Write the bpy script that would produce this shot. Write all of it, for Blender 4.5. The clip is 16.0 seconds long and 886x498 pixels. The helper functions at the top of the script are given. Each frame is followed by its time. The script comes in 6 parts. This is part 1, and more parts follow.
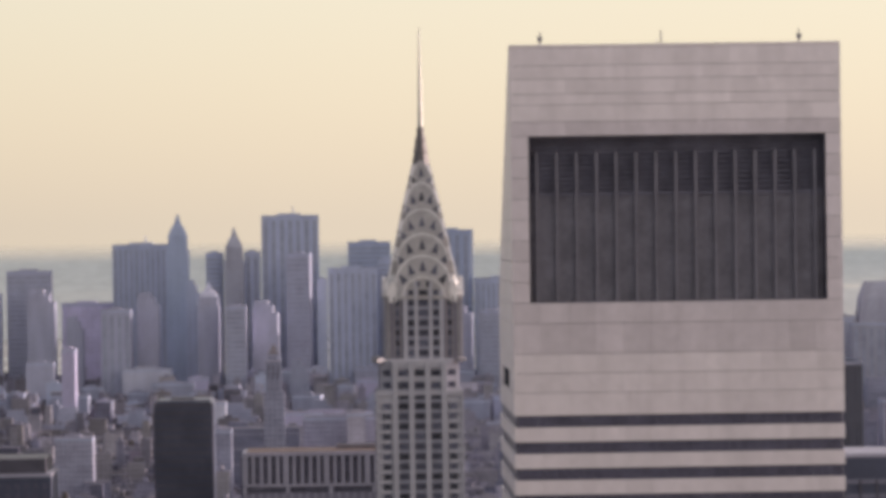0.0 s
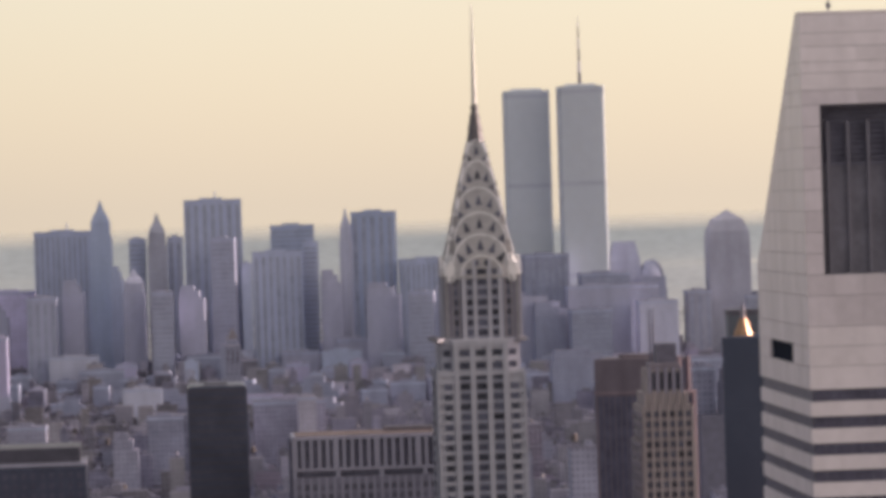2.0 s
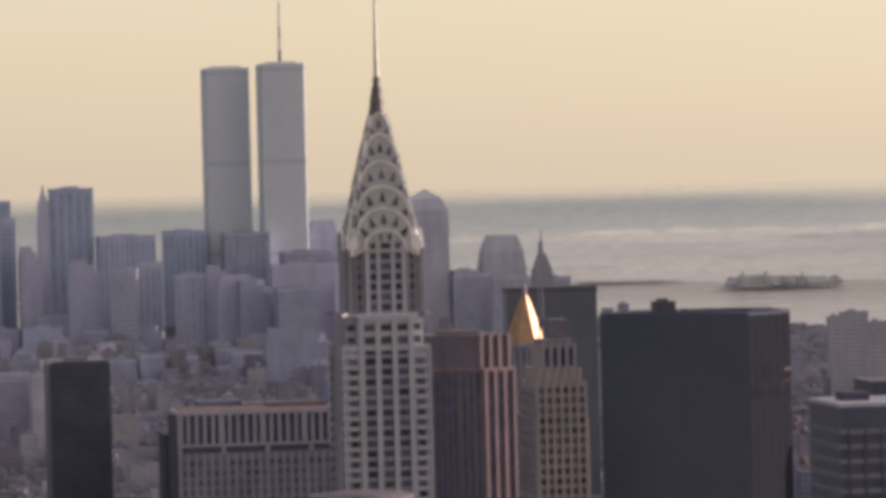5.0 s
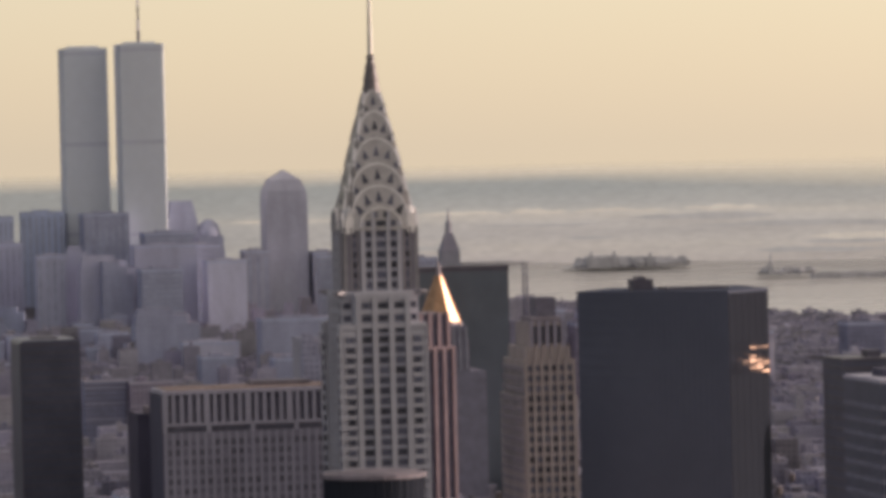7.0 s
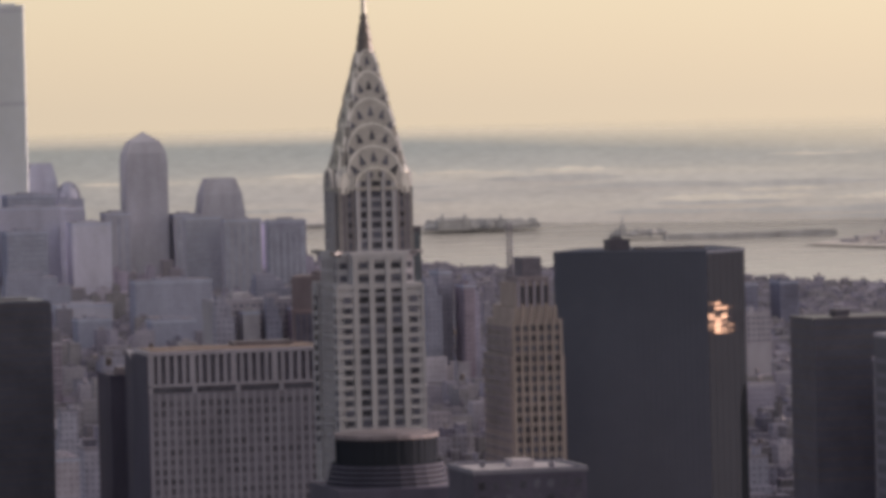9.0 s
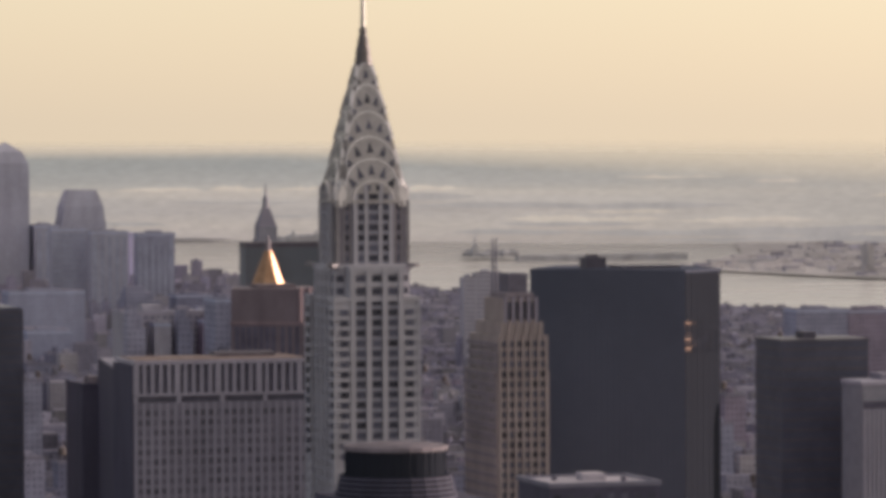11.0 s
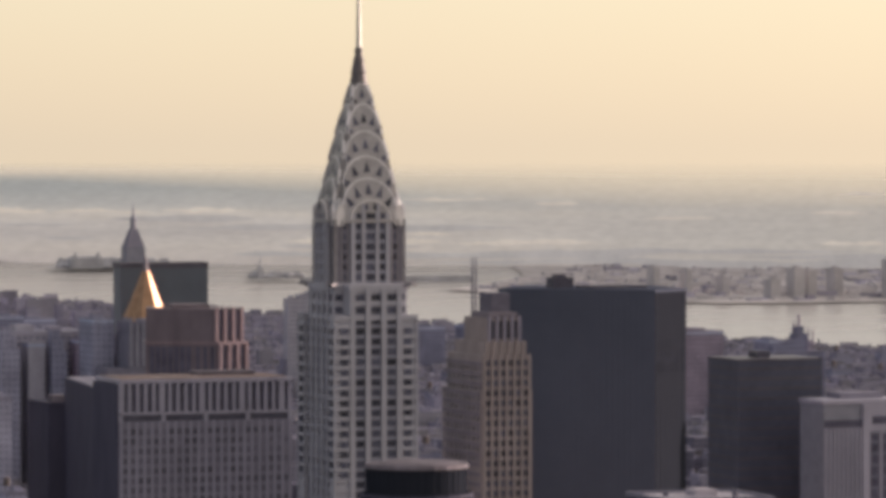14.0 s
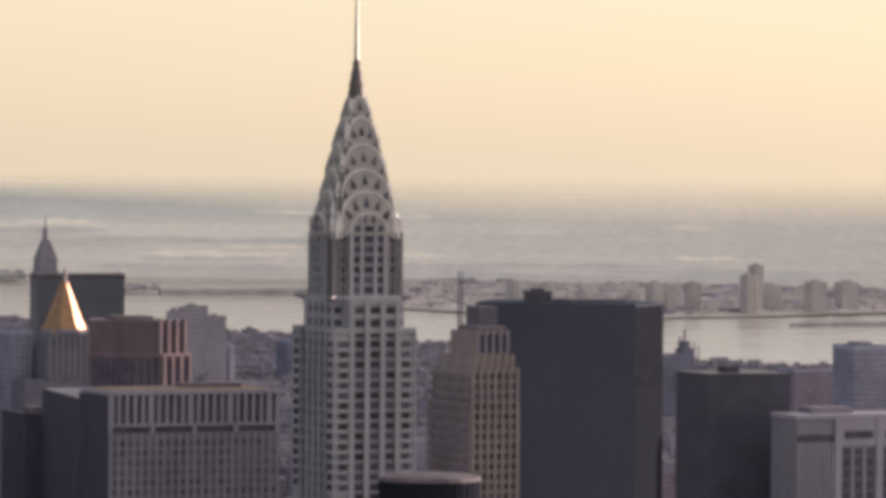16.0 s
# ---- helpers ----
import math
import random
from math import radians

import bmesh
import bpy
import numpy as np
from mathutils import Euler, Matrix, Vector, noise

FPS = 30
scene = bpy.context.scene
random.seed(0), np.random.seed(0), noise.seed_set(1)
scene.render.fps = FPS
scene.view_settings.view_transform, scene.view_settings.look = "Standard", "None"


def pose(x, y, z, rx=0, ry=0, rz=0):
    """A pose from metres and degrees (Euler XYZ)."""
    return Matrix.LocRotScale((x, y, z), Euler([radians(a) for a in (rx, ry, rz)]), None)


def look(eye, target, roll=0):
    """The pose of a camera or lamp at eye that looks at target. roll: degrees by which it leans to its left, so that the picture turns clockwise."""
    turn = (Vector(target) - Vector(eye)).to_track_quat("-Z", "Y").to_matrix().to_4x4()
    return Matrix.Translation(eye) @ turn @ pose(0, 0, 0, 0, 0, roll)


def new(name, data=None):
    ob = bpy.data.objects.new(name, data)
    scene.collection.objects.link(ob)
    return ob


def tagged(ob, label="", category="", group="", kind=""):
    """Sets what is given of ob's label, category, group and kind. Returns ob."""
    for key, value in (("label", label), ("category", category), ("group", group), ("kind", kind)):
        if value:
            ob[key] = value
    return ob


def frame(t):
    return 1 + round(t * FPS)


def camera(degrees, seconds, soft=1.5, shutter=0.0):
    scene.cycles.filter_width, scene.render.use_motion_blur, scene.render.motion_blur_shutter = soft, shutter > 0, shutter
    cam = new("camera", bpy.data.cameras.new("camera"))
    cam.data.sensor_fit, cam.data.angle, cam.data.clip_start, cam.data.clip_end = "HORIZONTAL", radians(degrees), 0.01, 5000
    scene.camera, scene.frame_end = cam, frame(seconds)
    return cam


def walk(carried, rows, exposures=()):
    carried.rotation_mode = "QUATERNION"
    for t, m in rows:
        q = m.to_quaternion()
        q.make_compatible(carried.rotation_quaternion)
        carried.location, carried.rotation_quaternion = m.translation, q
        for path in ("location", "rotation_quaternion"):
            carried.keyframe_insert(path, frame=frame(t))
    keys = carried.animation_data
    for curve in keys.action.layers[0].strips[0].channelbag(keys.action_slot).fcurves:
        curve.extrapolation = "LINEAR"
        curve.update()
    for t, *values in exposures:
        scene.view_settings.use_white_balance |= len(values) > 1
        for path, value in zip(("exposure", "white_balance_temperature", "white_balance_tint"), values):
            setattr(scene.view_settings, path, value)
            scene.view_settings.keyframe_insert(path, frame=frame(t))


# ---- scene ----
cam = camera(10.9, 16.0, soft=4.6)
PATH = [
    (0, (-27.533, -1541.405, 254.673), (-27.486, -1539.405, 254.661), -0.8),
    (0.5, (-44.722, -1536.891, 254.68), (-44.659, -1534.892, 254.653), -1.3),
    (1, (-61.963, -1532.385, 254.788), (-61.886, -1530.386, 254.769), -1.4),
    (1.5, (-79.223, -1527.914, 254.821), (-79.128, -1525.916, 254.79), -1.5),
    (2, (-96.416, -1523.546, 254.89), (-96.303, -1521.549, 254.869), -1.8),
    (2.5, (-114.024, -1519.219, 255.094), (-113.895, -1517.224, 255.067), -1.6),
    (3, (-131.355, -1515.066, 255.132), (-131.196, -1513.073, 255.093), -2.0),
    (3.5, (-148.452, -1511.064, 255.212), (-148.264, -1509.074, 255.168), -1.7),
    (4, (-165.518, -1507.081, 255.172), (-165.298, -1505.094, 255.14), -2.2),
    (4.5, (-182.544, -1503.032, 255.302), (-182.286, -1501.05, 255.269), -1.9),
    (7, (-267.472, -1483.616, 255.41), (-267.087, -1481.654, 255.366), -1.4),
    (7.5, (-284.231, -1479.761, 255.657), (-283.83, -1477.802, 255.606), -1.9),
    (8, (-300.811, -1475.925, 255.788), (-300.387, -1473.971, 255.736), -1.5),
    (8.5, (-317.37, -1472.271, 255.805), (-316.924, -1470.323, 255.742), -1.5),
    (9, (-333.888, -1468.777, 256.002), (-333.413, -1466.836, 255.94), -1.4),
    (9.5, (-350.554, -1465.264, 255.998), (-350.042, -1463.331, 255.94), -0.9),
    (12, (-434.997, -1447.005, 254.926), (-434.407, -1445.095, 254.874), -0.4),
    (12.5, (-451.658, -1443.109, 254.782), (-451.046, -1441.205, 254.741), -0.6),
    (13, (-467.824, -1439.04, 254.673), (-467.184, -1437.146, 254.631), -0.5),
    (13.5, (-484.099, -1434.431, 254.491), (-483.424, -1432.549, 254.45), 0.2),
    (14, (-499.952, -1429.34, 254.342), (-499.257, -1427.465, 254.297), -0.0),
    (14.5, (-515.752, -1423.789, 254.195), (-515.048, -1421.918, 254.145), -0.3),
    (15, (-531.604, -1418.136, 254.168), (-530.886, -1416.27, 254.122), -0.0),
    (15.5, (-547.446, -1412.751, 254.214), (-546.699, -1410.896, 254.181), -0.4),
    (16, (-563.714, -1407.27, 254.228), (-562.935, -1405.428, 254.189), 0.4),
]
walk(cam, [(t, look(eye, target, roll)) for t, eye, target, roll in PATH], exposures=[(0.0, 1.99, 5840, 22), (1.5, 2.06, 5840, 23), (2.0, 1.97, 5870, 23), (2.5, 1.70, 5920, 23.5), (3.5, 1.74, 5990, 24.5), (7.0, 1.76, 6130, 21), (9.5, 1.79, 6120, 22), (12.5, 1.83, 6040, 20.5), (16.0, 1.85, 6060, 21.5)])

# ---- light ----
SUN_WAY = Vector((0.99, 0.02, 0.12)).normalized()        # towards the low sun over the river side
world = bpy.data.worlds.new("sky_world")
scene.world = world
world.use_nodes = True
wt = world.node_tree
sky = wt.nodes.new("ShaderNodeTexSky")
sky.sky_type = "NISHITA"
sky.sun_disc = False
sky.sun_elevation = math.asin(SUN_WAY.z)
sky.sun_rotation = math.atan2(SUN_WAY.x, SUN_WAY.y)
sky.altitude = 200
sky.air_density = 1.0
sky.dust_density = 1.2
sky.ozone_density = 1.0
haze = wt.nodes.new("ShaderNodeMix")                      # evening haze evens the sky out
haze.data_type = "RGBA"
haze.inputs[0].default_value = 0.74
wt.links.new(sky.outputs[0], haze.inputs[6])
way = wt.nodes.new("ShaderNodeTexCoord")                  # the haze glows towards the sun and dulls away from it
east_west = wt.nodes.new("ShaderNodeSeparateXYZ")
wt.links.new(way.outputs["Generated"], east_west.inputs[0])
glow = wt.nodes.new("ShaderNodeMath")
glow.operation = "MULTIPLY_ADD"
glow.inputs[1].default_value, glow.inputs[2].default_value = 0.33, 0.96
wt.links.new(east_west.outputs[0], glow.inputs[0])
dull = wt.nodes.new("ShaderNodeMath")
dull.operation = "MULTIPLY_ADD"
dull.inputs[1].default_value, dull.inputs[2].default_value = 0.75, 0.96
wt.links.new(east_west.outputs[0], dull.inputs[0])
least = wt.nodes.new("ShaderNodeMath")
least.operation = "MINIMUM"
wt.links.new(glow.outputs[0], least.inputs[0])
wt.links.new(dull.outputs[0], least.inputs[1])
tinted = wt.nodes.new("ShaderNodeVectorMath")
tinted.operation = "SCALE"
tinted.inputs[0].default_value = (2.26, 1.97, 1.37)
wt.links.new(least.outputs[0], tinted.inputs[3])
wt.links.new(tinted.outputs[0], haze.inputs[7])
wt.links.new(haze.outputs[2], wt.nodes["Background"].inputs[0])
wt.nodes["Background"].inputs[1].default_value = 0.10
sun = new("sun", bpy.data.lights.new("sun", "SUN"))
sun.data.energy = 1.5
sun.data.angle = radians(0.6)
sun.data.color = (1.0, 0.82, 0.62)
sun.matrix_world = look(SUN_WAY * 2000, (0, 0, 0))


# ---- materials ----
def material(name, color, rough=0.7, metal=0.0, var=0.18, size=8.0, fine=0.8, bump=0.15, random_tone=0.0, island_tone=0.0, spec=0.12,
             streak=1.0, grid=None, second=None):
    """size, fine: metres of the two noises; streak: how much taller than wide the stains are; grid: (width, height, joint,
    contrast) of a faint pattern of windows for far walls; second: a colour into which single pieces drift."""
    m = bpy.data.materials.new(name)
    m.use_nodes = True
    nt = m.node_tree
    n, l = nt.nodes, nt.links
    p = n["Principled BSDF"]
    p.inputs["Roughness"].default_value = rough
    p.inputs["Metallic"].default_value = metal
    p.inputs["Specular IOR Level"].default_value = spec
    geo = n.new("ShaderNodeNewGeometry")
    stretch = n.new("ShaderNodeVectorMath")
    stretch.operation = "MULTIPLY"
    stretch.inputs[1].default_value = (1, 1, 1 / streak)
    l.new(geo.outputs["Position"], stretch.inputs[0])
    a = n.new("ShaderNodeTexNoise")
    a.inputs["Scale"].default_value = 1 / size
    a.inputs["Detail"].default_value = 4
    b = n.new("ShaderNodeTexNoise")
    b.inputs["Scale"].default_value = 1 / fine
    b.inputs["Detail"].default_value = 3
    l.new(stretch.outputs[0], a.inputs["Vector"])
    l.new(geo.outputs["Position"], b.inputs["Vector"])
    add = n.new("ShaderNodeMath")
    add.operation = "MULTIPLY_ADD"
    add.inputs[1].default_value = 0.5
    l.new(b.outputs[0], add.inputs[0])
    l.new(a.outputs[0], add.inputs[2])
    rng = n.new("ShaderNodeMapRange")
    rng.inputs["From Min"].default_value, rng.inputs["From Max"].default_value = 0.5, 1.0
    rng.inputs["To Min"].default_value, rng.inputs["To Max"].default_value = 1 - var, 1 + var
    l.new(add.outputs[0], rng.inputs["Value"])
    tone = rng.outputs[0]
    for amount, source in ((random_tone, "object"), (island_tone, "island")):
        if amount:
            r = n.new("ShaderNodeMapRange")
            r.inputs["To Min"].default_value, r.inputs["To Max"].default_value = 1 - amount, 1 + amount
            if source == "object":
                l.new(n.new("ShaderNodeObjectInfo").outputs["Random"], r.inputs["Value"])
            else:
                l.new(geo.outputs["Random Per Island"], r.inputs["Value"])
            k = n.new("ShaderNodeMath")
            k.operation = "MULTIPLY"
            l.new(tone, k.inputs[0])
            l.new(r.outputs[0], k.inputs[1])
            tone = k.outputs[0]
    if grid:
        w, h, joint, contrast = grid
        sep = n.new("ShaderNodeSeparateXYZ")
        l.new(geo.outputs["Position"], sep.inputs[0])
        xy = n.new("ShaderNodeMath")
        l.new(sep.outputs[0], xy.inputs[0])
        l.new(sep.outputs[1], xy.inputs[1])
        com = n.new("ShaderNodeCombineXYZ")
        l.new(xy.outputs[0], com.inputs[0])
        l.new(sep.outputs[2], com.inputs[1])
        br = n.new("ShaderNodeTexBrick")
        br.offset = 0.0
        br.inputs["Scale"].default_value = 1.0
        br.inputs["Brick Width"].default_value, br.inputs["Row Height"].default_value = w, h
        br.inputs["Mortar Size"].default_value, br.inputs["Mortar Smooth"].default_value = joint, 0.3
        br.inputs["Color1"].default_value = (1 - contrast,) * 3 + (1,)
        br.inputs["Color2"].default_value = (1 - contrast * 0.6,) * 3 + (1,)
        br.inputs["Mortar"].default_value = (1, 1, 1, 1)
        l.new(com.outputs[0], br.inputs["Vector"])
        k = n.new("ShaderNodeMath")
        k.operation = "MULTIPLY"
        l.new(tone, k.inputs[0])
        l.new(br.outputs["Color"], k.inputs[1])
        tone = k.outputs[0]
    base = n.new("ShaderNodeRGB")
    base.outputs[0].default_value = (*color, 1)
    colour = base.outputs[0]
    if second:
        mix = n.new("ShaderNodeMix")
        mix.data_type = "RGBA"
        mix.inputs[7].default_value = (*second, 1)
        l.new(colour, mix.inputs[6])
        wn = n.new("ShaderNodeTexWhiteNoise")
        wn.noise_dimensions = "1D"
        l.new(geo.outputs["Random Per Island"] if island_tone else n.new("ShaderNodeObjectInfo").outputs["Random"], wn.inputs["W"])
        l.new(wn.outputs["Value"], mix.inputs[0])
        colour = mix.outputs[2]
    sc = n.new("ShaderNodeVectorMath")
    sc.operation = "SCALE"
    l.new(colour, sc.inputs[0])
    l.new(tone, sc.inputs[3])
    l.new(sc.outputs[0], p.inputs["Base Color"])
    if bump:
        bp = n.new("ShaderNodeBump")
        bp.inputs["Strength"].default_value = bump
        bp.inputs["Distance"].default_value = 0.05
        l.new(b.outputs[0], bp.inputs["Height"])
        l.new(bp.outputs[0], p.inputs["Normal"])
    return m


M_STONE = material("pale_brick", (0.402, 0.394, 0.452), var=0.12, size=6, streak=4)
M_STONE_DARK = material("grey_brick", (0.159, 0.149, 0.197), var=0.15, size=6, streak=4)
M_SPANDREL = material("grey_spandrel", (0.179, 0.176, 0.235), var=0.15, size=4)
M_STEEL = material("stainless_steel", (0.70, 0.67, 0.70), rough=0.34, metal=0.45, var=0.14, size=3, bump=0.1)
M_STEEL_MID = material("satin_steel", (0.36, 0.342, 0.355), rough=0.45, metal=0.35, var=0.16, size=3, bump=0.1)
M_CHROME = material("polished_steel", (0.50, 0.485, 0.50), rough=0.42, metal=0.5, var=0.1, size=3, bump=0.05)
M_SPAN = material("pale_spandrel", (0.256, 0.255, 0.311), var=0.15, size=4)
M_STEEL_DARK = material("weathered_steel", (0.249, 0.235, 0.261), rough=0.5, metal=0.3, var=0.2, size=3, bump=0.1)
# pane colour raised to imitate shadows lifted by haze
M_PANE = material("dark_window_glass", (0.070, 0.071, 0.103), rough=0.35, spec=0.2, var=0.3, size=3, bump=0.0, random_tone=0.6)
M_ALU = material("white_aluminium", (0.721, 0.657, 0.700), rough=0.42, metal=0.6, var=0.09, size=5, fine=1.5, bump=0.05, streak=14)
M_ALU_P = material("white_aluminium_panel", (0.678, 0.618, 0.672), rough=0.42, metal=0.6, var=0.10, size=4, fine=1.5, bump=0.05, streak=14, random_tone=0.05)
M_ALU_Q = material("dull_aluminium_panel", (0.586, 0.530, 0.584), rough=0.45, metal=0.5, var=0.12, size=4, fine=1.5, bump=0.05, streak=14, random_tone=0.06)
M_LOUVRE = material("louvre_grey", (0.135, 0.130, 0.175), rough=0.6, var=0.25, size=4, fine=0.6)
M_SCREEN = material("louvre_screen_grey", (0.155, 0.148, 0.182), rough=0.6, var=0.25, size=4, fine=0.6)
M_FIN = material("louvre_fin", (0.172, 0.164, 0.202), rough=0.5, var=0.15)
M_RIBBON = material("ribbon_glass", (0.105, 0.099, 0.145), rough=0.3, var=0.3, size=4, bump=0.0)
# black raised likewise, lifted shadows put into the base colour
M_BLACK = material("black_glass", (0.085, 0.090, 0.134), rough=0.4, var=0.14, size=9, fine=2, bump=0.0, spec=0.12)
# darker copy of the facet colour, cancels direct sun on it
M_FACET_W = material("shade_dark_matt", (0.029, 0.032, 0.044), rough=0.9, var=0.06, size=25, fine=5, bump=0.0, spec=0.0)
M_BLACK_SP = material("black_spandrel", (0.085, 0.079, 0.107), rough=0.5, var=0.25, size=9, bump=0.0, spec=0.3)
M_BLACK_LIGHT = material("charcoal_mullion", (0.087, 0.083, 0.116), rough=0.5, var=0.2, size=6, bump=0.0)
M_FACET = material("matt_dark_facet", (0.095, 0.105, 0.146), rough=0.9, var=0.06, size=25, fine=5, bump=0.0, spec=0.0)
M_MIRROR = material("mirror_glass", (0.026, 0.029, 0.041), rough=0.9, var=0.3, size=5, fine=2, bump=0.0, spec=0.0)
gloss = M_MIRROR.node_tree.nodes.new("ShaderNodeBsdfGlossy")
gloss.distribution = "BECKMANN"
gloss.inputs["Color"].default_value = (0.00027, 0.00018, 0.00013, 1)
gloss.inputs["Roughness"].default_value = 0.088
both = M_MIRROR.node_tree.nodes.new("ShaderNodeAddShader")
M_MIRROR.node_tree.links.new(M_MIRROR.node_tree.nodes["Principled BSDF"].outputs[0], both.inputs[0])
M_MIRROR.node_tree.links.new(gloss.outputs[0], both.inputs[1])
M_MIRROR.node_tree.links.new(both.outputs[0], M_MIRROR.node_tree.nodes["Material Output"].inputs["Surface"])
M_NEEDLE = material("needle_steel", (0.152, 0.139, 0.148), rough=0.55, metal=0.4, var=0.12, size=3, bump=0.05)
M_MAST = material("bright_needle_steel", (0.39, 0.375, 0.375), rough=0.42, metal=0.6, var=0.1, size=3, bump=0.05)
M_CONC = material("warm_concrete", (0.238, 0.227, 0.291), var=0.14, size=8, streak=3)
M_CONC_L = material("pale_concrete", (0.377, 0.361, 0.447), var=0.14, size=8, streak=3)
# dark masonry, and the colour that paints shade on east walls
M_SHADE = material("dark_and_shaded_wall", (0.082, 0.078, 0.121), var=0.2, size=7, streak=3)
M_WINDOW_GREY = material("grey_window", (0.142, 0.136, 0.178), rough=0.4, var=0.3, size=3, bump=0.0, random_tone=0.35)
M_TAN = material("tan_brick", (0.285, 0.252, 0.258), var=0.18, size=6, streak=3)
M_BUFF = material("weathered_buff_brick", (0.353, 0.342, 0.410), var=0.2, size=9, fine=1.5, streak=3)
M_TAN_D = material("brown_brick", (0.207, 0.186, 0.223), var=0.18, size=6, streak=3)
M_RED = material("red_brown_brick", (0.243, 0.186, 0.215), var=0.18, size=7, streak=3)
M_RED_D = material("dark_red_brick", (0.173, 0.144, 0.172), var=0.18, size=7, streak=3)
M_ROOF = material("tar_roof", (0.172, 0.152, 0.182), var=0.3, size=6, fine=1)
M_ROOF_RED = material("ochre_roof", (0.233, 0.171, 0.164), var=0.25, size=6, fine=1)
M_ROOF_PALE = material("gravel_roof", (0.40, 0.37, 0.43), var=0.3, size=5, fine=0.8)
M_GOLD = material("gilded_tile", (0.40, 0.25, 0.165), rough=0.47, metal=0.9, var=0.2, size=3, fine=0.5, bump=0.1)
M_COPPER = material("dark_copper", (0.210, 0.189, 0.220), rough=0.5, metal=0.4, var=0.2)
M_TEAL = material("dark_teal_glass", (0.107, 0.127, 0.163), rough=0.45, var=0.08, size=9, bump=0.0, spec=0.35)
# twin-tower silver lightened to imitate distance haze
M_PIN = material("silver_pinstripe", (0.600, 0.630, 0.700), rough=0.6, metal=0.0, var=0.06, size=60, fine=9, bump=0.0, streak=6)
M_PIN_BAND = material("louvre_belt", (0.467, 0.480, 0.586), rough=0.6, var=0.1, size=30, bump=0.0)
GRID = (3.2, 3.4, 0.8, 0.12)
# skyline walls: distance haze put into paler, bluer base colours
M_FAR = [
    material("hazed_blue_glass", (0.400, 0.453, 0.627), rough=0.8, spec=0.03, var=0.12, size=9, fine=3, bump=0.0, streak=5, grid=GRID),
    material("hazed_slate_stone", (0.450, 0.488, 0.660), rough=0.8, var=0.12, size=9, fine=3, bump=0.0, streak=5, grid=GRID),
    material("hazed_limestone", (0.520, 0.522, 0.655), rough=0.8, var=0.12, size=9, fine=3, bump=0.0, streak=5, grid=GRID),
    material("hazed_buff_brick", (0.467, 0.438, 0.630), rough=0.8, var=0.12, size=9, fine=3, bump=0.0, streak=5, grid=GRID),
    material("hazed_white_marble", (0.648, 0.603, 0.836), rough=0.7, var=0.15, size=14, fine=5, bump=0.0, grid=(4.4, 4.6, 1.2, 0.12)),
    material("hazed_purple_brick", (0.414, 0.417, 0.554), rough=0.8, var=0.12, size=9, fine=3, bump=0.0, streak=5, grid=GRID),
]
# two darker skyline tones, haze again mixed into the colour
M_DUSK = material("hazed_dusky_slate", (0.320, 0.334, 0.455), rough=0.85, spec=0.03, var=0.14, size=9, fine=3, bump=0.0, streak=5, grid=GRID)
M_MIDTONE = material("hazed_grey_stone", (0.375, 0.378, 0.468), rough=0.85, spec=0.03, var=0.14, size=9, fine=3, bump=0.0, streak=5, grid=GRID)
# paler copy of the low-city tone, haze put into its colour
M_LOFT = material("hazed_loft_stone", (0.305, 0.290, 0.397), rough=0.85, var=0.22, size=20, fine=3, bump=0.0, island_tone=0.22,
                  second=(0.275, 0.265, 0.300), grid=(2.6, 3.0, 0.9, 0.4))
M_CARPET = material("old_town_brick", (0.189, 0.185, 0.267), rough=0.85, var=0.25, size=14, fine=3, bump=0.0, island_tone=0.40,
                    second=(0.290, 0.270, 0.300), grid=(3.0, 3.4, 1.1, 0.55))
M_CARPET_L = material("whitewashed_fronts", (0.412, 0.389, 0.483), rough=0.85, var=0.2, size=20, fine=3, bump=0.0, island_tone=0.35,
                      grid=(2.8, 3.2, 1.0, 0.35))
# these tones are lifted a little to imitate haze
M_CITY = [material("soot_brick", (0.197, 0.201, 0.291), var=0.25, size=14, fine=3, bump=0.0, grid=(2.6, 3.2, 1.0, 0.6)),
          material("buff_terracotta", (0.337, 0.333, 0.442), var=0.22, size=14, fine=3, bump=0.0, grid=(2.8, 3.3, 1.1, 0.6)),
          material("grey_block", (0.287, 0.291, 0.396), var=0.22, size=14, fine=3, bump=0.0, grid=(3.0, 3.2, 1.1, 0.55)),
          material("red_tenement", (0.269, 0.233, 0.310), var=0.22, size=14, fine=3, bump=0.0, grid=(2.6, 3.2, 1.0, 0.6))]
M_ROOFTOP = material("tar_rooftops", (0.183, 0.170, 0.235), rough=0.9, var=0.3, size=9, fine=2, bump=0.0)
ROOFED = {m.name for m in M_FAR + M_CITY + [M_DUSK, M_MIDTONE, M_LOFT, M_CARPET, M_CARPET_L]}
# shore sheds and towers: haze imitated by a pale base colour
M_SHED = material("hazed_sheds", (0.560, 0.526, 0.549), rough=0.9, var=0.2, size=20, fine=4, bump=0.0, island_tone=0.12)
M_HAZY = material("hazed_tower_brick", (0.460, 0.435, 0.455), rough=0.9, var=0.15, size=20, fine=4, bump=0.0)
M_STRIP = material("window_strips", (0.330, 0.350, 0.458), rough=0.5, var=0.2, size=9, fine=3, bump=0.0)
M_WOOD = material("weathered_cedar", (0.122, 0.103, 0.102), var=0.25, size=1, fine=0.3)
M_LAND = material("asphalt_and_earth", (0.118, 0.110, 0.142), rough=0.95, var=0.4, size=60, fine=9, bump=0.0)
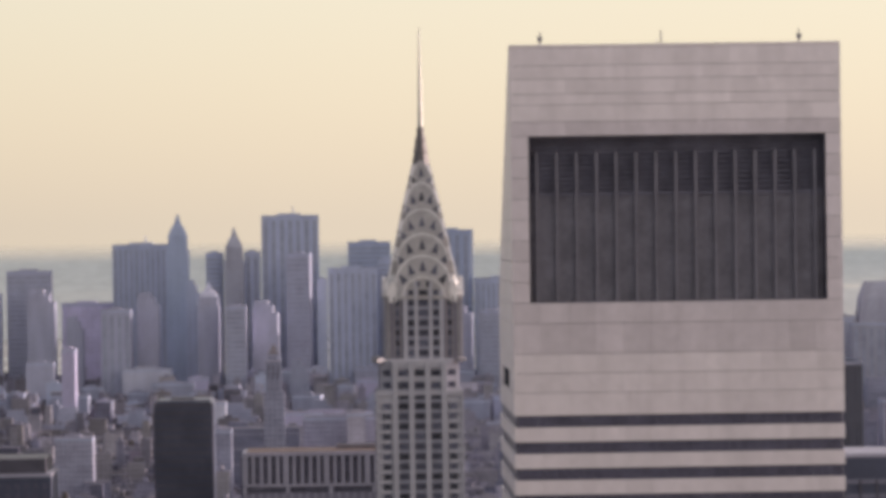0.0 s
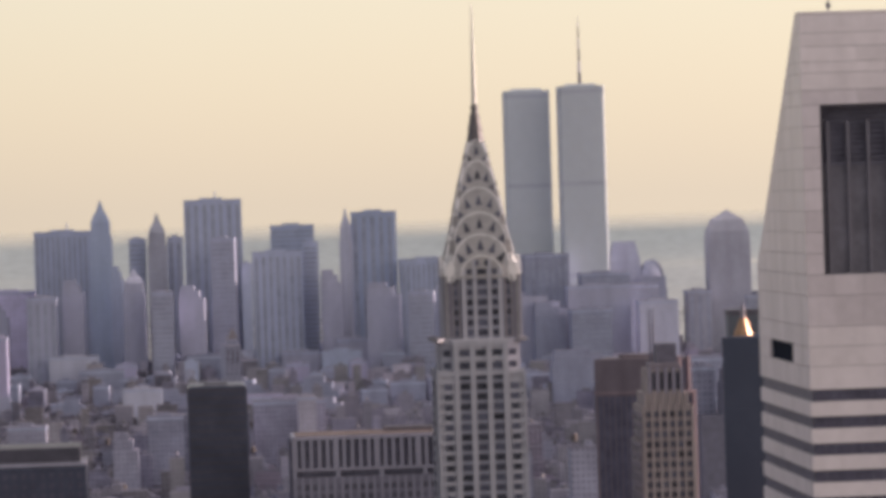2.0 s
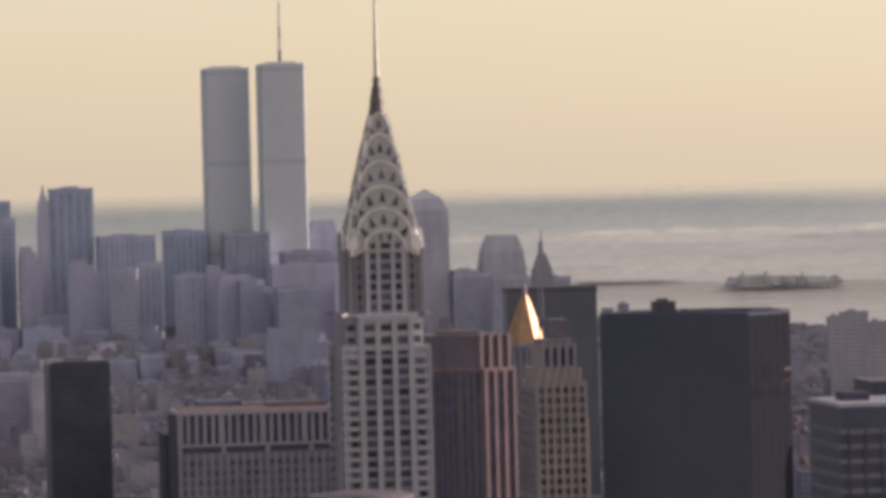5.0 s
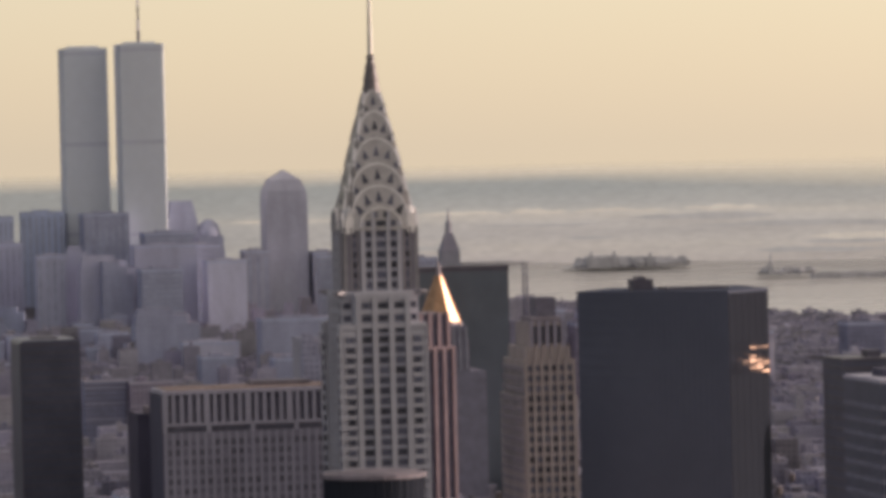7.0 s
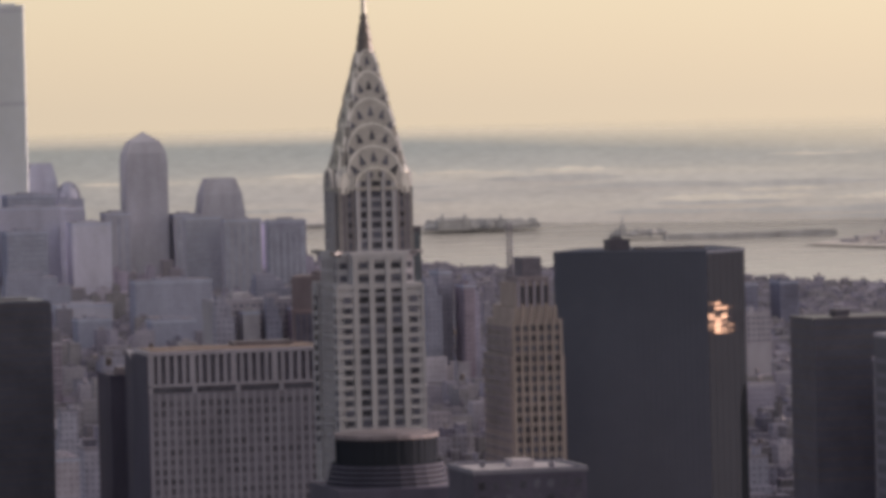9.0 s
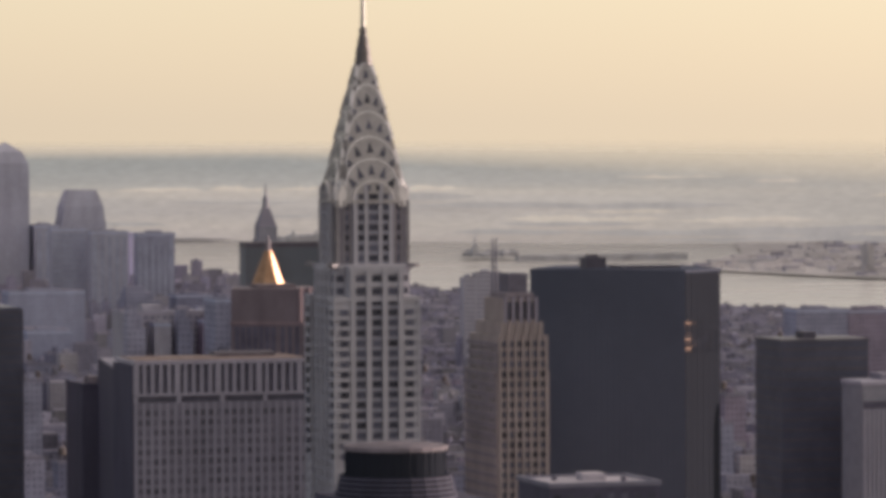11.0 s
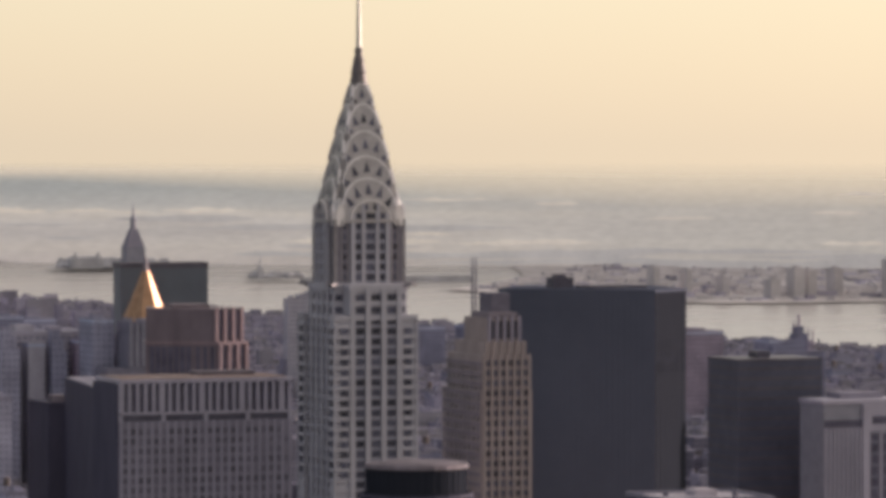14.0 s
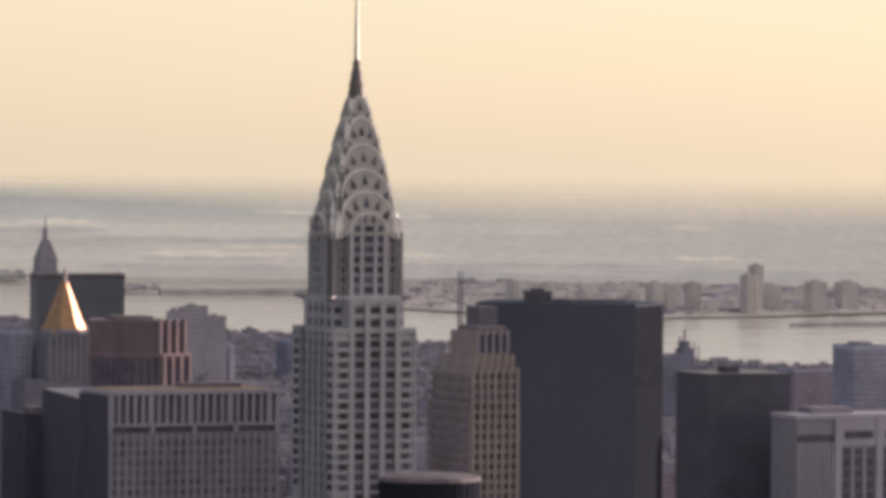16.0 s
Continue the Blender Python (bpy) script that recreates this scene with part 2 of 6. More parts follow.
# far shore and islands paled the same way for haze
M_SHORE = material("hazed_marsh", (0.495, 0.466, 0.475), rough=0.95, var=0.35, size=90, fine=14, bump=0.0)
M_ISLE = material("hazed_island_trees", (0.40, 0.395, 0.43), rough=0.95, var=0.3, size=20, fine=4, bump=0.0)


def water_material():
    m = bpy.data.materials.new("river_water")
    m.use_nodes = True
    n, l = m.node_tree.nodes, m.node_tree.links
    p = n["Principled BSDF"]
    # pale base colour stands in for haze-lit glitter
    p.inputs["Base Color"].default_value = (0.46, 0.44, 0.43, 1)
    p.inputs["Roughness"].default_value = 0.22
    p.inputs["IOR"].default_value = 1.33
    geo = n.new("ShaderNodeNewGeometry")
    st = n.new("ShaderNodeVectorMath")
    st.operation = "MULTIPLY"
    st.inputs[1].default_value = (0.004, 0.02, 0.01)
    l.new(geo.outputs["Position"], st.inputs[0])
    a = n.new("ShaderNodeTexNoise")
    a.inputs["Scale"].default_value = 1.0
    a.inputs["Detail"].default_value = 5
    l.new(st.outputs[0], a.inputs["Vector"])
    r = n.new("ShaderNodeMapRange")
    r.inputs["From Min"].default_value, r.inputs["From Max"].default_value = 0.3, 0.7
    r.inputs["To Min"].default_value, r.inputs["To Max"].default_value = 0.14, 0.34
    l.new(a.outputs[0], r.inputs["Value"])
    l.new(r.outputs[0], p.inputs["Roughness"])
    return m


M_WATER = water_material()


def distance_material():
    """The far shores and bays under the sky's edge: haze painted in long level streaks with a faint glow, thinning out
    at the top.
    """
    m = bpy.data.materials.new("far_shore_haze")
    m.use_nodes = True
    n, l = m.node_tree.nodes, m.node_tree.links
    p = n["Principled BSDF"]
    p.inputs["Roughness"].default_value = 1.0
    p.inputs["Specular IOR Level"].default_value = 0.0
    geo = n.new("ShaderNodeNewGeometry")
    st = n.new("ShaderNodeVectorMath")
    st.operation = "MULTIPLY"
    st.inputs[1].default_value = (0.0045, 0.0045, 0.16)
    l.new(geo.outputs["Position"], st.inputs[0])
    a = n.new("ShaderNodeTexNoise")
    a.inputs["Scale"].default_value = 1.0
    a.inputs["Detail"].default_value = 7
    a.inputs["Roughness"].default_value = 0.62
    l.new(st.outputs[0], a.inputs["Vector"])
    sep = n.new("ShaderNodeSeparateXYZ")
    l.new(geo.outputs["Position"], sep.inputs[0])
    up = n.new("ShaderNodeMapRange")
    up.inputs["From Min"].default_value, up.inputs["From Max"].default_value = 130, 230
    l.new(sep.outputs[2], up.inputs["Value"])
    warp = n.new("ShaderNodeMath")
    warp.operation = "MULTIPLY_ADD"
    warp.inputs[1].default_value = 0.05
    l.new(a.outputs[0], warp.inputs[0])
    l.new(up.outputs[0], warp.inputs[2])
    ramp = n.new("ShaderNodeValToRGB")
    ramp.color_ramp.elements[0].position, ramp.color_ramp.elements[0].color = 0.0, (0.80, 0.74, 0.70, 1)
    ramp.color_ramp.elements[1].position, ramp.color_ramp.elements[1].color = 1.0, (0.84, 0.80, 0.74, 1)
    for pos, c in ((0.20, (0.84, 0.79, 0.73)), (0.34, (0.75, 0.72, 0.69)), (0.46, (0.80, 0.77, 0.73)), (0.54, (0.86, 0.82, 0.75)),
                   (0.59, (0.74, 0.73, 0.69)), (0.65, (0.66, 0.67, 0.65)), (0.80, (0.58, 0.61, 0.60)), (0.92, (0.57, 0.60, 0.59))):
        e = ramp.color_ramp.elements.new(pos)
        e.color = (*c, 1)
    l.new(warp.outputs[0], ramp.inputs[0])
    tone = n.new("ShaderNodeMapRange")
    tone.inputs["From Min"].default_value, tone.inputs["From Max"].default_value = 0.3, 0.7
    tone.inputs["To Min"].default_value, tone.inputs["To Max"].default_value = 0.965, 1.035
    l.new(a.outputs[0], tone.inputs["Value"])
    sc = n.new("ShaderNodeVectorMath")
    sc.operation = "SCALE"
    east = n.new("ShaderNodeMapRange")                     # even blue-grey haze tone painted away from the sunset
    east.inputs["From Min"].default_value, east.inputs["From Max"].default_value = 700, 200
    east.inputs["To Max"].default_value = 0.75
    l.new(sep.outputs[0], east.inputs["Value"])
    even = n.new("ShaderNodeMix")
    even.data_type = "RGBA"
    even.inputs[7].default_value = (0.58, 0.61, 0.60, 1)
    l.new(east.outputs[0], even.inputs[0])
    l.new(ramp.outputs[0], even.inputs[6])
    glowing = n.new("ShaderNodeMapRange")                  # sunset glow painted into the flats as a paler tone
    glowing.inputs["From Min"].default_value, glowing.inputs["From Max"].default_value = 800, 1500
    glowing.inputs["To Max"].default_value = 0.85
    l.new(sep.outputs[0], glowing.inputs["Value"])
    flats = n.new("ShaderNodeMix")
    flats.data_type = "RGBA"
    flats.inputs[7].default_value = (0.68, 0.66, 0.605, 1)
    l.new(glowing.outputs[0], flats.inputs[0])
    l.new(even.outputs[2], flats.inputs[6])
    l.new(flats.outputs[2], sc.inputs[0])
    west = n.new("ShaderNodeMapRange")                     # whole tone brightened towards the sunset side
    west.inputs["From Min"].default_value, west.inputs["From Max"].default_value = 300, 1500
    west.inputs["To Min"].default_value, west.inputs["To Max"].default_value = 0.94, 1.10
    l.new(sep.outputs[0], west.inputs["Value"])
    grain = n.new("ShaderNodeTexNoise")
    grain.inputs["Scale"].default_value = 1.0
    grain.inputs["Detail"].default_value = 6
    st2 = n.new("ShaderNodeVectorMath")
    st2.operation = "MULTIPLY"
    st2.inputs[1].default_value = (0.08, 0.08, 0.34)
    l.new(geo.outputs["Position"], st2.inputs[0])
    l.new(st2.outputs[0], grain.inputs["Vector"])
    gr = n.new("ShaderNodeMapRange")
    gr.inputs["From Min"].default_value, gr.inputs["From Max"].default_value = 0.3, 0.7
    gr.inputs["To Min"].default_value, gr.inputs["To Max"].default_value = 0.925, 1.075
    l.new(grain.outputs[0], gr.inputs["Value"])
    grained = n.new("ShaderNodeMath")
    grained.operation = "MULTIPLY"
    l.new(tone.outputs[0], grained.inputs[0])
    l.new(gr.outputs[0], grained.inputs[1])
    both_tones = n.new("ShaderNodeMath")
    both_tones.operation = "MULTIPLY"
    l.new(grained.outputs[0], both_tones.inputs[0])
    l.new(west.outputs[0], both_tones.inputs[1])
    l.new(both_tones.outputs[0], sc.inputs[3])
    l.new(sc.outputs[0], p.inputs["Base Color"])
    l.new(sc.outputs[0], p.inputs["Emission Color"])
    # self-glow stands in for light scattered by the haze
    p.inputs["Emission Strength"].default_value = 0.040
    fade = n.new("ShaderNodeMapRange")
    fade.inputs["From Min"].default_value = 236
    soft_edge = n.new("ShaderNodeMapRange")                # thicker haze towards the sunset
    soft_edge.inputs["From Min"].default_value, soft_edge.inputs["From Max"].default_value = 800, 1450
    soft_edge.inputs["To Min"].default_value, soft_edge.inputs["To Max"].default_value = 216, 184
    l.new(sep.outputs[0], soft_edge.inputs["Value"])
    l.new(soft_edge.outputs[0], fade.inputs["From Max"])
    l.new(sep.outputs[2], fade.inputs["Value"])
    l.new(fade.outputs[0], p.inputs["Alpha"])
    return m


M_DISTANCE = distance_material()


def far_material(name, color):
    """Hazed land and water tones with a faint glow, part of the backdrop."""
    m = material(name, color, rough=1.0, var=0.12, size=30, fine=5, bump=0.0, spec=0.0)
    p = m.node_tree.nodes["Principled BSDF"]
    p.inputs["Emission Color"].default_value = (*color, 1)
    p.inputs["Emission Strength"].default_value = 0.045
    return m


M_FAR_LAND = far_material("hazed_far_land", (0.66, 0.645, 0.625))
M_FAR_WATER = far_material("painted_water_glint", (0.95, 0.89, 0.79))


# ---- building helpers ----
class Shape:
    """Collects solids for one mesh."""

    def __init__(self):
        self.v, self.f = [], []

    def poly(self, low, high):
        """A closed solid between two outlines of equal length, counter-clockwise from above."""
        k, n = len(self.v), len(low)
        self.v += list(low) + list(high)
        self.f.append(tuple(k + i for i in reversed(range(n))))
        self.f.append(tuple(k + n + i for i in range(n)))
        for i in range(n):
            j = (i + 1) % n
            self.f.append((k + i, k + j, k + n + j, k + n + i))
        return self

    def box(self, x0, x1, y0, y1, z0, z1):
        r = ((x0, y0), (x1, y0), (x1, y1), (x0, y1))
        return self.poly([(x, y, z0) for x, y in r], [(x, y, z1) for x, y in r])

    def prism(self, plan, z0, z1, top=None):
        top = top or plan
        return self.poly([(x, y, z0) for x, y in plan], [(x, y, z1) for x, y in top])

    def taper(self, x, y, w0, d0, z0, w1, d1, z1):
        a = ((-1, -1), (1, -1), (1, 1), (-1, 1))
        return self.poly([(x + i * w0 / 2, y + j * d0 / 2, z0) for i, j in a], [(x + i * w1 / 2, y + j * d1 / 2, z1) for i, j in a])

    def stack(self, rings):
        """One closed solid through outlines (plan, z) of equal length, from the lowest up."""
        k, n = len(self.v), len(rings[0][0])
        for plan, z in rings:
            self.v += [(x, y, z) for x, y in plan]
        last = k + n * (len(rings) - 1)
        self.f.append(tuple(k + i for i in reversed(range(n))))
        self.f.append(tuple(last + i for i in range(n)))
        for r in range(len(rings) - 1):
            for i in range(n):
                a, b = k + r * n + i, k + r * n + (i + 1) % n
                self.f.append((a, b, b + n, a + n))
        return self

    def steps(self, tiers):
        """A stepped block: (x0, x1, y0, y1, z0, z1), each tier standing on the one before."""
        rings = []
        for x0, x1, y0, y1, z0, z1 in tiers:
            p = [(x0, y0), (x1, y0), (x1, y1), (x0, y1)]
            rings += [(p, z0), (p, z1)]
        return self.stack(rings)

    def lathe(self, x, y, profile, n=12, turn=0.0):
        """A turned solid: (radius, z) from the foot up."""
        c = [(math.cos(turn + math.tau * i / n), math.sin(turn + math.tau * i / n)) for i in range(n)]
        return self.stack([([(x + r * a, y + r * b) for a, b in c], z) for r, z in profile])

    def round(self, x, y, r0, z0, r1, z1, n=12, turn=0.0):
        c = [(math.cos(turn + math.tau * i / n), math.sin(turn + math.tau * i / n)) for i in range(n)]
        return self.poly([(x + r0 * a, y + r0 * b, z0) for a, b in c], [(x + r1 * a, y + r1 * b, z1) for a, b in c])

    def side(self, profile, m, d0, d1):
        """A solid from a profile (u, z) drawn on a wall: m turns (u, depth, z) into place."""
        low = [m @ Vector((u, d0, z)) for u, z in profile]
        high = [m @ Vector((u, d1, z)) for u, z in profile]
        return self.poly([tuple(p) for p in reversed(low)], [tuple(p) for p in reversed(high)])

    def leaning(self, profile, m, foot, top, out=0.0, back=None):
        """Like side(), on a front that leans back: foot and top are (z, distance from the axis)."""
        (za, fa), (zb, fb) = foot, top
        def face(z):
            return fa + (fb - fa) * (z - za) / (zb - za)
        low = [m @ Vector((u, -face(z) - out, z)) for u, z in profile]
        high = [m @ Vector((u, face(z) if back is None else -face(z) + back, z)) for u, z in profile]
        return self.poly([tuple(p) for p in reversed(low)], [tuple(p) for p in reversed(high)])

    def turned(self, m):
        self.v = [tuple(m @ Vector(p)) for p in self.v]
        return self

    def mesh(self, name, mat):
        me = bpy.data.meshes.new(name)
        me.from_pydata(self.v, [], self.f)
        me.materials.append(mat)
        me.update()
        if mat.name in ROOFED:                             # flat tops are tarred
            me.materials.append(M_ROOFTOP)
            for p in me.polygons:
                p.material_index = 1 if p.normal.z > 0.9 else 0
        return me


def part(name, shape, mat, parent, label="", kind=""):
    ob = new(name, shape.mesh(name, mat))
    ob.parent = parent
    return tagged(ob, label, kind=kind)


def piece(name, mesh, parent, m):
    ob = new(name, mesh)
    ob.parent = parent
    ob.matrix_basis = m
    return ob


def thing(name, at, label, category, group="", turn=0.0):
    ob = new(name)
    ob.empty_display_size = 5
    ob.matrix_basis = pose(*at, 0, 0, turn)
    return tagged(ob, label, category, group)


def land(y):
    """Height of the ground: level in midtown, tilted up beyond it so shortened distances fit the camera's view."""
    return max(0.0, 0.0405 * (y - 30))


FACES = [pose(0, 0, 0, 0, 0, a) for a in (0, 90, 180, 270)]      # front (towards -y), then the others in turn


def windows(parent, mesh, m, us, zs, y, name="window"):
    for z in zs:
        for u in us:
            piece(name, mesh, parent, m @ pose(u, y, z))


# ---- ground, water and distance ----
def flat_sheet(name, outline, lift, mat, label, category):
    """A sheet that follows the ground, cut where the ground starts to rise."""
    me = bmesh.new()
    vs = [me.verts.new((x, y, 0)) for x, y in outline]
    me.faces.new(vs)
    bmesh.ops.bisect_plane(me, geom=me.verts[:] + me.edges[:] + me.faces[:], plane_co=(0, 30, 0), plane_no=(0, 1, 0))
    bmesh.ops.triangulate(me, faces=me.faces[:])
    for v in me.verts:
        v.co.z = land(v.co.y) + lift
    bmesh.ops.recalc_face_normals(me, faces=me.faces[:])
    if sum(f.normal.z for f in me.faces) < 0:
        bmesh.ops.reverse_faces(me, faces=me.faces[:])
    data = bpy.data.meshes.new(name)
    me.to_mesh(data)
    me.free()
    data.materials.append(mat)
    return tagged(new(name, data), label, category, kind="structure")


flat_sheet("water", [(-6000, -3000), (6000, -3000), (6000, 3900), (-6000, 3900)], -1.5, M_WATER,
           "calm grey river and harbour reflecting a pale evening sky", "water")
flat_sheet("ground", [(-1500, -2600), (1500, -2600), (1400, 1500), (1190, 1980), (960, 2230), (800, 2390), (680, 2590), (560, 2740),
                      (300, 2830), (-600, 2850), (-1500, 2500)], 0.0, M_LAND, "dark paved city ground under the blocks", "ground")
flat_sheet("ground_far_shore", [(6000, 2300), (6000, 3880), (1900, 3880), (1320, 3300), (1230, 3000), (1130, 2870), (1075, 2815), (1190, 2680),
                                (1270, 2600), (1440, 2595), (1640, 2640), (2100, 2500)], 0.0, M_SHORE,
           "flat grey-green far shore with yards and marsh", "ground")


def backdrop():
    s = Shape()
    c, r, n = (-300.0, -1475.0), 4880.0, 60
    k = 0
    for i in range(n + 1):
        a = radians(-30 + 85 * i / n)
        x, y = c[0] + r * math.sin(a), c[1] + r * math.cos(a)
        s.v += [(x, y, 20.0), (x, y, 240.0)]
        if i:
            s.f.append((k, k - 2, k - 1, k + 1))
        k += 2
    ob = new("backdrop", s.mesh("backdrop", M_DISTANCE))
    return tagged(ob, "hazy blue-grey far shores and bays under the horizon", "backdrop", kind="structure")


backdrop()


def far_strip(x0, x1, z, thick, mat, label, ragged=0.5):
    """A level strip of far land or water just before the backdrop, thin at both ends."""
    s, n, r = Shape(), max(8, int((x1 - x0) / 5)), 4866.0
    up, down = 0.5, 0.5
    for i in range(n + 1):
        k = i / n
        x = x0 + (x1 - x0) * k
        y = -1475.0 + math.sqrt(r * r - (x + 300.0) ** 2)
        end = min(1.0, 5 * k, 5 * (1 - k))
        up = min(1.0, max(0.15, up + random.uniform(-ragged, ragged) * 0.5))
        down = min(0.8, max(0.2, down + random.uniform(-ragged, ragged) * 0.3))
        s.v += [(x, y, z - thick * down * end - 0.05), (x, y, z + thick * up * end + 0.05)]
        if i:
            q = 2 * i
            s.f.append((q, q - 2, q - 1, q + 1))
    return tagged(new("backdrop", s.mesh("backdrop", mat)), label, "backdrop", kind="structure")


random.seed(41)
LAND, GLINT = "low hazy spit of land across the bay", "painted glint of level water in the far bays"
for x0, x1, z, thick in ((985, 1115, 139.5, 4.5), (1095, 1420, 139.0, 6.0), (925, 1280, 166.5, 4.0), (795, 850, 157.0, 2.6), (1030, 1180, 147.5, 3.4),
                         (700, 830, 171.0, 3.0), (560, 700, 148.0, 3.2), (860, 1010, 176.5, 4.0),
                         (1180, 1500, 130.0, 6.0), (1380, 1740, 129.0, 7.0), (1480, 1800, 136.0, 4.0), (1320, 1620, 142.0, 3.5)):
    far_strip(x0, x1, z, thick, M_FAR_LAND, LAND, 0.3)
# pale glowing strips painted as glints on the water
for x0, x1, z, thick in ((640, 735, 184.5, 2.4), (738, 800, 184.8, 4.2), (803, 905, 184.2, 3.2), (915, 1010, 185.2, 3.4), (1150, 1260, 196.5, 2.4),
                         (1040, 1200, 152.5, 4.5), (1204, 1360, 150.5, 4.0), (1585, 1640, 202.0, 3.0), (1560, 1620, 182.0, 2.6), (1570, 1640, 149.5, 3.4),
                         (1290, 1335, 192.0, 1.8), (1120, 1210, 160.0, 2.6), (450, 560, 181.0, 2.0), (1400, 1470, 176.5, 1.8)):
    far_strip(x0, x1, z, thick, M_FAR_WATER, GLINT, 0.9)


# ---- the spired tower ----
def arch(a, z0, zs, zt, n=14):
    """Outline of an arched front: half width a, foot z0, springing zs, crown zt."""
    return [(-a, z0), (a, z0)] + [(a * math.cos(math.pi * i / n), zs + (zt - zs) * math.sin(math.pi * i / n)) for i in range(n + 1)]


def arch_rim(a, zs, zt, t, n=14):
    pts = [(math.cos(math.pi * i / n), math.sin(math.pi * i / n)) for i in range(n + 1)]
    return [(a * c, zs + (zt - zs) * s) for c, s in pts] + [((a - t) * c, zs + (zt - zs - t) * s) for c, s in reversed(pts)]


def spired_tower():
    t = thing("skyscraper", (0, 0, 0), "grey brick skyscraper with arched stainless steel crown and needle spire", "skyscraper")
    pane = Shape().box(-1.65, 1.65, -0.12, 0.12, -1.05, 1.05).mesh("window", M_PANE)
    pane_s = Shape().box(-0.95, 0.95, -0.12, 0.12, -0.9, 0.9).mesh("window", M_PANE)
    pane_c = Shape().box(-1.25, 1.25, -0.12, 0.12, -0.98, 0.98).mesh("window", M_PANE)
    # base and shaft
    base = Shape().steps(((-30, 30, -28, 28, 0, 55), (-22, 22, -20, 20, 55, 80)))
    part("base", base, M_STONE, t)
    part("core", Shape().box(-12.4, 12.4, -17.9, 17.9, 80, 197.6), M_PANE, t, "dark recessed window bays")
    part("shoulder_block", Shape().box(-12.5, 12.5, -12.5, 12.5, 197.6, 208).box(-8.9, 8.9, -17.9, 17.9, 197.6, 208), M_STONE, t)
    rows = [147.87 + 3.3 * i for i in range(15)]
    pier = Shape().box(-0.88, 0.88, -0.7, 0.65, 80, 208).mesh("pier", M_STONE)
    lintel = Shape().box(-8.9, 8.9, -0.5, 0.45, 0, 1.4).mesh("lintel", M_STONE)
    for k, m in enumerate(FACES):
        out, half = (18.0, 8.2) if k % 2 == 0 else (12.5, 12.3)       # middle bays of front and back pushed out to fit the camera's view
        spand = Shape().box(-half, half, -0.35, 0.3, 0, 1.2).mesh("spandrel", M_SPAN)
        for u in (-8.0, -2.7, 2.7, 8.0):
            piece("pier", pier, t, m @ pose(u, -out - 0.15, 0))
        for z in [82.0 + 3.3 * i for i in range(36)]:
            piece("spandrel", spand, t, m @ pose(0, -out, z + 0.93))
        if k in (0, 3):
            windows(t, pane, m, (-5.35, 0, 5.35), rows, -out - 0.05)
        for z in (197.8, 202.5, 206.7):
            piece("lintel", lintel, t, m @ pose(0, -out + 0.05, z))
    # banded corners with wrap-round windows
    band = Shape().box(-3.0, 3.0, -3.0, 3.0, 0.1, 1.45).mesh("corner_band", M_STONE)
    for i, j in ((-1, -1), (1, -1), (1, 1), (-1, 1)):
        for z in [79.45 + 3.3 * q for q in range(36)]:
            piece("corner_band", band, t, pose(i * 11.2, j * 15.6, z))
        c = Shape().steps(((i * 11.1 - 2.6, i * 11.1 + 2.6, j * 15.5 - 2.6, j * 15.5 + 2.6, 80, 197.6), (i * 11.3 - 3.0, i * 11.3 + 3.0, j * 15.7 - 3.0, j * 15.7 + 3.0, 197.6, 199.2)))
        part("corner_pier", c, M_STONE, t, "light brick corner with a shoulder")
        part("upper_corner_pier", Shape().box(i * 10.0 - 2.6, i * 10.0 + 2.6, j * 10.0 - 2.6, j * 10.0 + 2.6, 197.6, 208.2), M_STONE, t)
        part("corner_post", Shape().box(i * 14.0 - 0.4, i * 14.0 + 0.4, j * 18.4 - 0.4, j * 18.4 + 0.4, 80, 198), M_STONE, t)
    windows(t, pane_c, FACES[0], (-10.9, 10.9), rows, -18.62)
    windows(t, pane_c, FACES[3], (-15.4, 15.4), rows, -14.22)
    windows(t, pane, FACES[0], (-5.35, 0, 5.35), (200.9, 204.9), -18.05)
    windows(t, pane_c, FACES[0], (-10.7, 10.7), (200.9, 204.9), -12.62)
    windows(t, pane, FACES[3], (-9.7, -5.35, 0, 5.35, 9.7), (200.9, 204.9), -12.55)
    # ledge and eagle heads
    part("ledge", Shape().box(-13.2, 13.2, -13.2, 13.2, 207.6, 209.3).box(-9.2, 9.2, -18.6, 18.6, 207.6, 209.1), M_STONE, t)
    eagle = Shape()
    eagle.poly([(-0.9, 0, -0.8), (0.9, 0, -0.8), (0.9, 0, 1.0), (-0.9, 0, 1.0)], [(-0.55, -2.4, 0.1), (0.55, -2.4, 0.1), (0.55, -2.4, 1.1), (-0.55, -2.4, 1.1)])
    eagle.poly([(-0.55, -2.4, 0.0), (0.55, -2.4, 0.0), (0.55, -2.4, 1.25), (-0.55, -2.4, 1.25)], [(-0.15, -3.5, 0.0), (0.15, -3.5, 0.0), (0.15, -3.5, 0.4), (-0.15, -3.5, 0.4)])
    eagle.box(-1.2, 1.2, -0.8, 0.6, -0.2, 0.5)
    eme = eagle.mesh("gargoyle", M_STEEL_DARK)
    for m in FACES:
        for s in (-1, 1):
            o = piece("gargoyle", eme, t, m @ pose(s * 12.2, -12.6, 208.6, 0, 0, s * 32))
    # upper shaft: dark corners, pale middle bays
    up = Shape().box(-12.6, 12.6, -12.6, 12.6, 209, 229)
    part("upper_core", up, M_STONE_DARK, t, "dark grey brick upper corners")
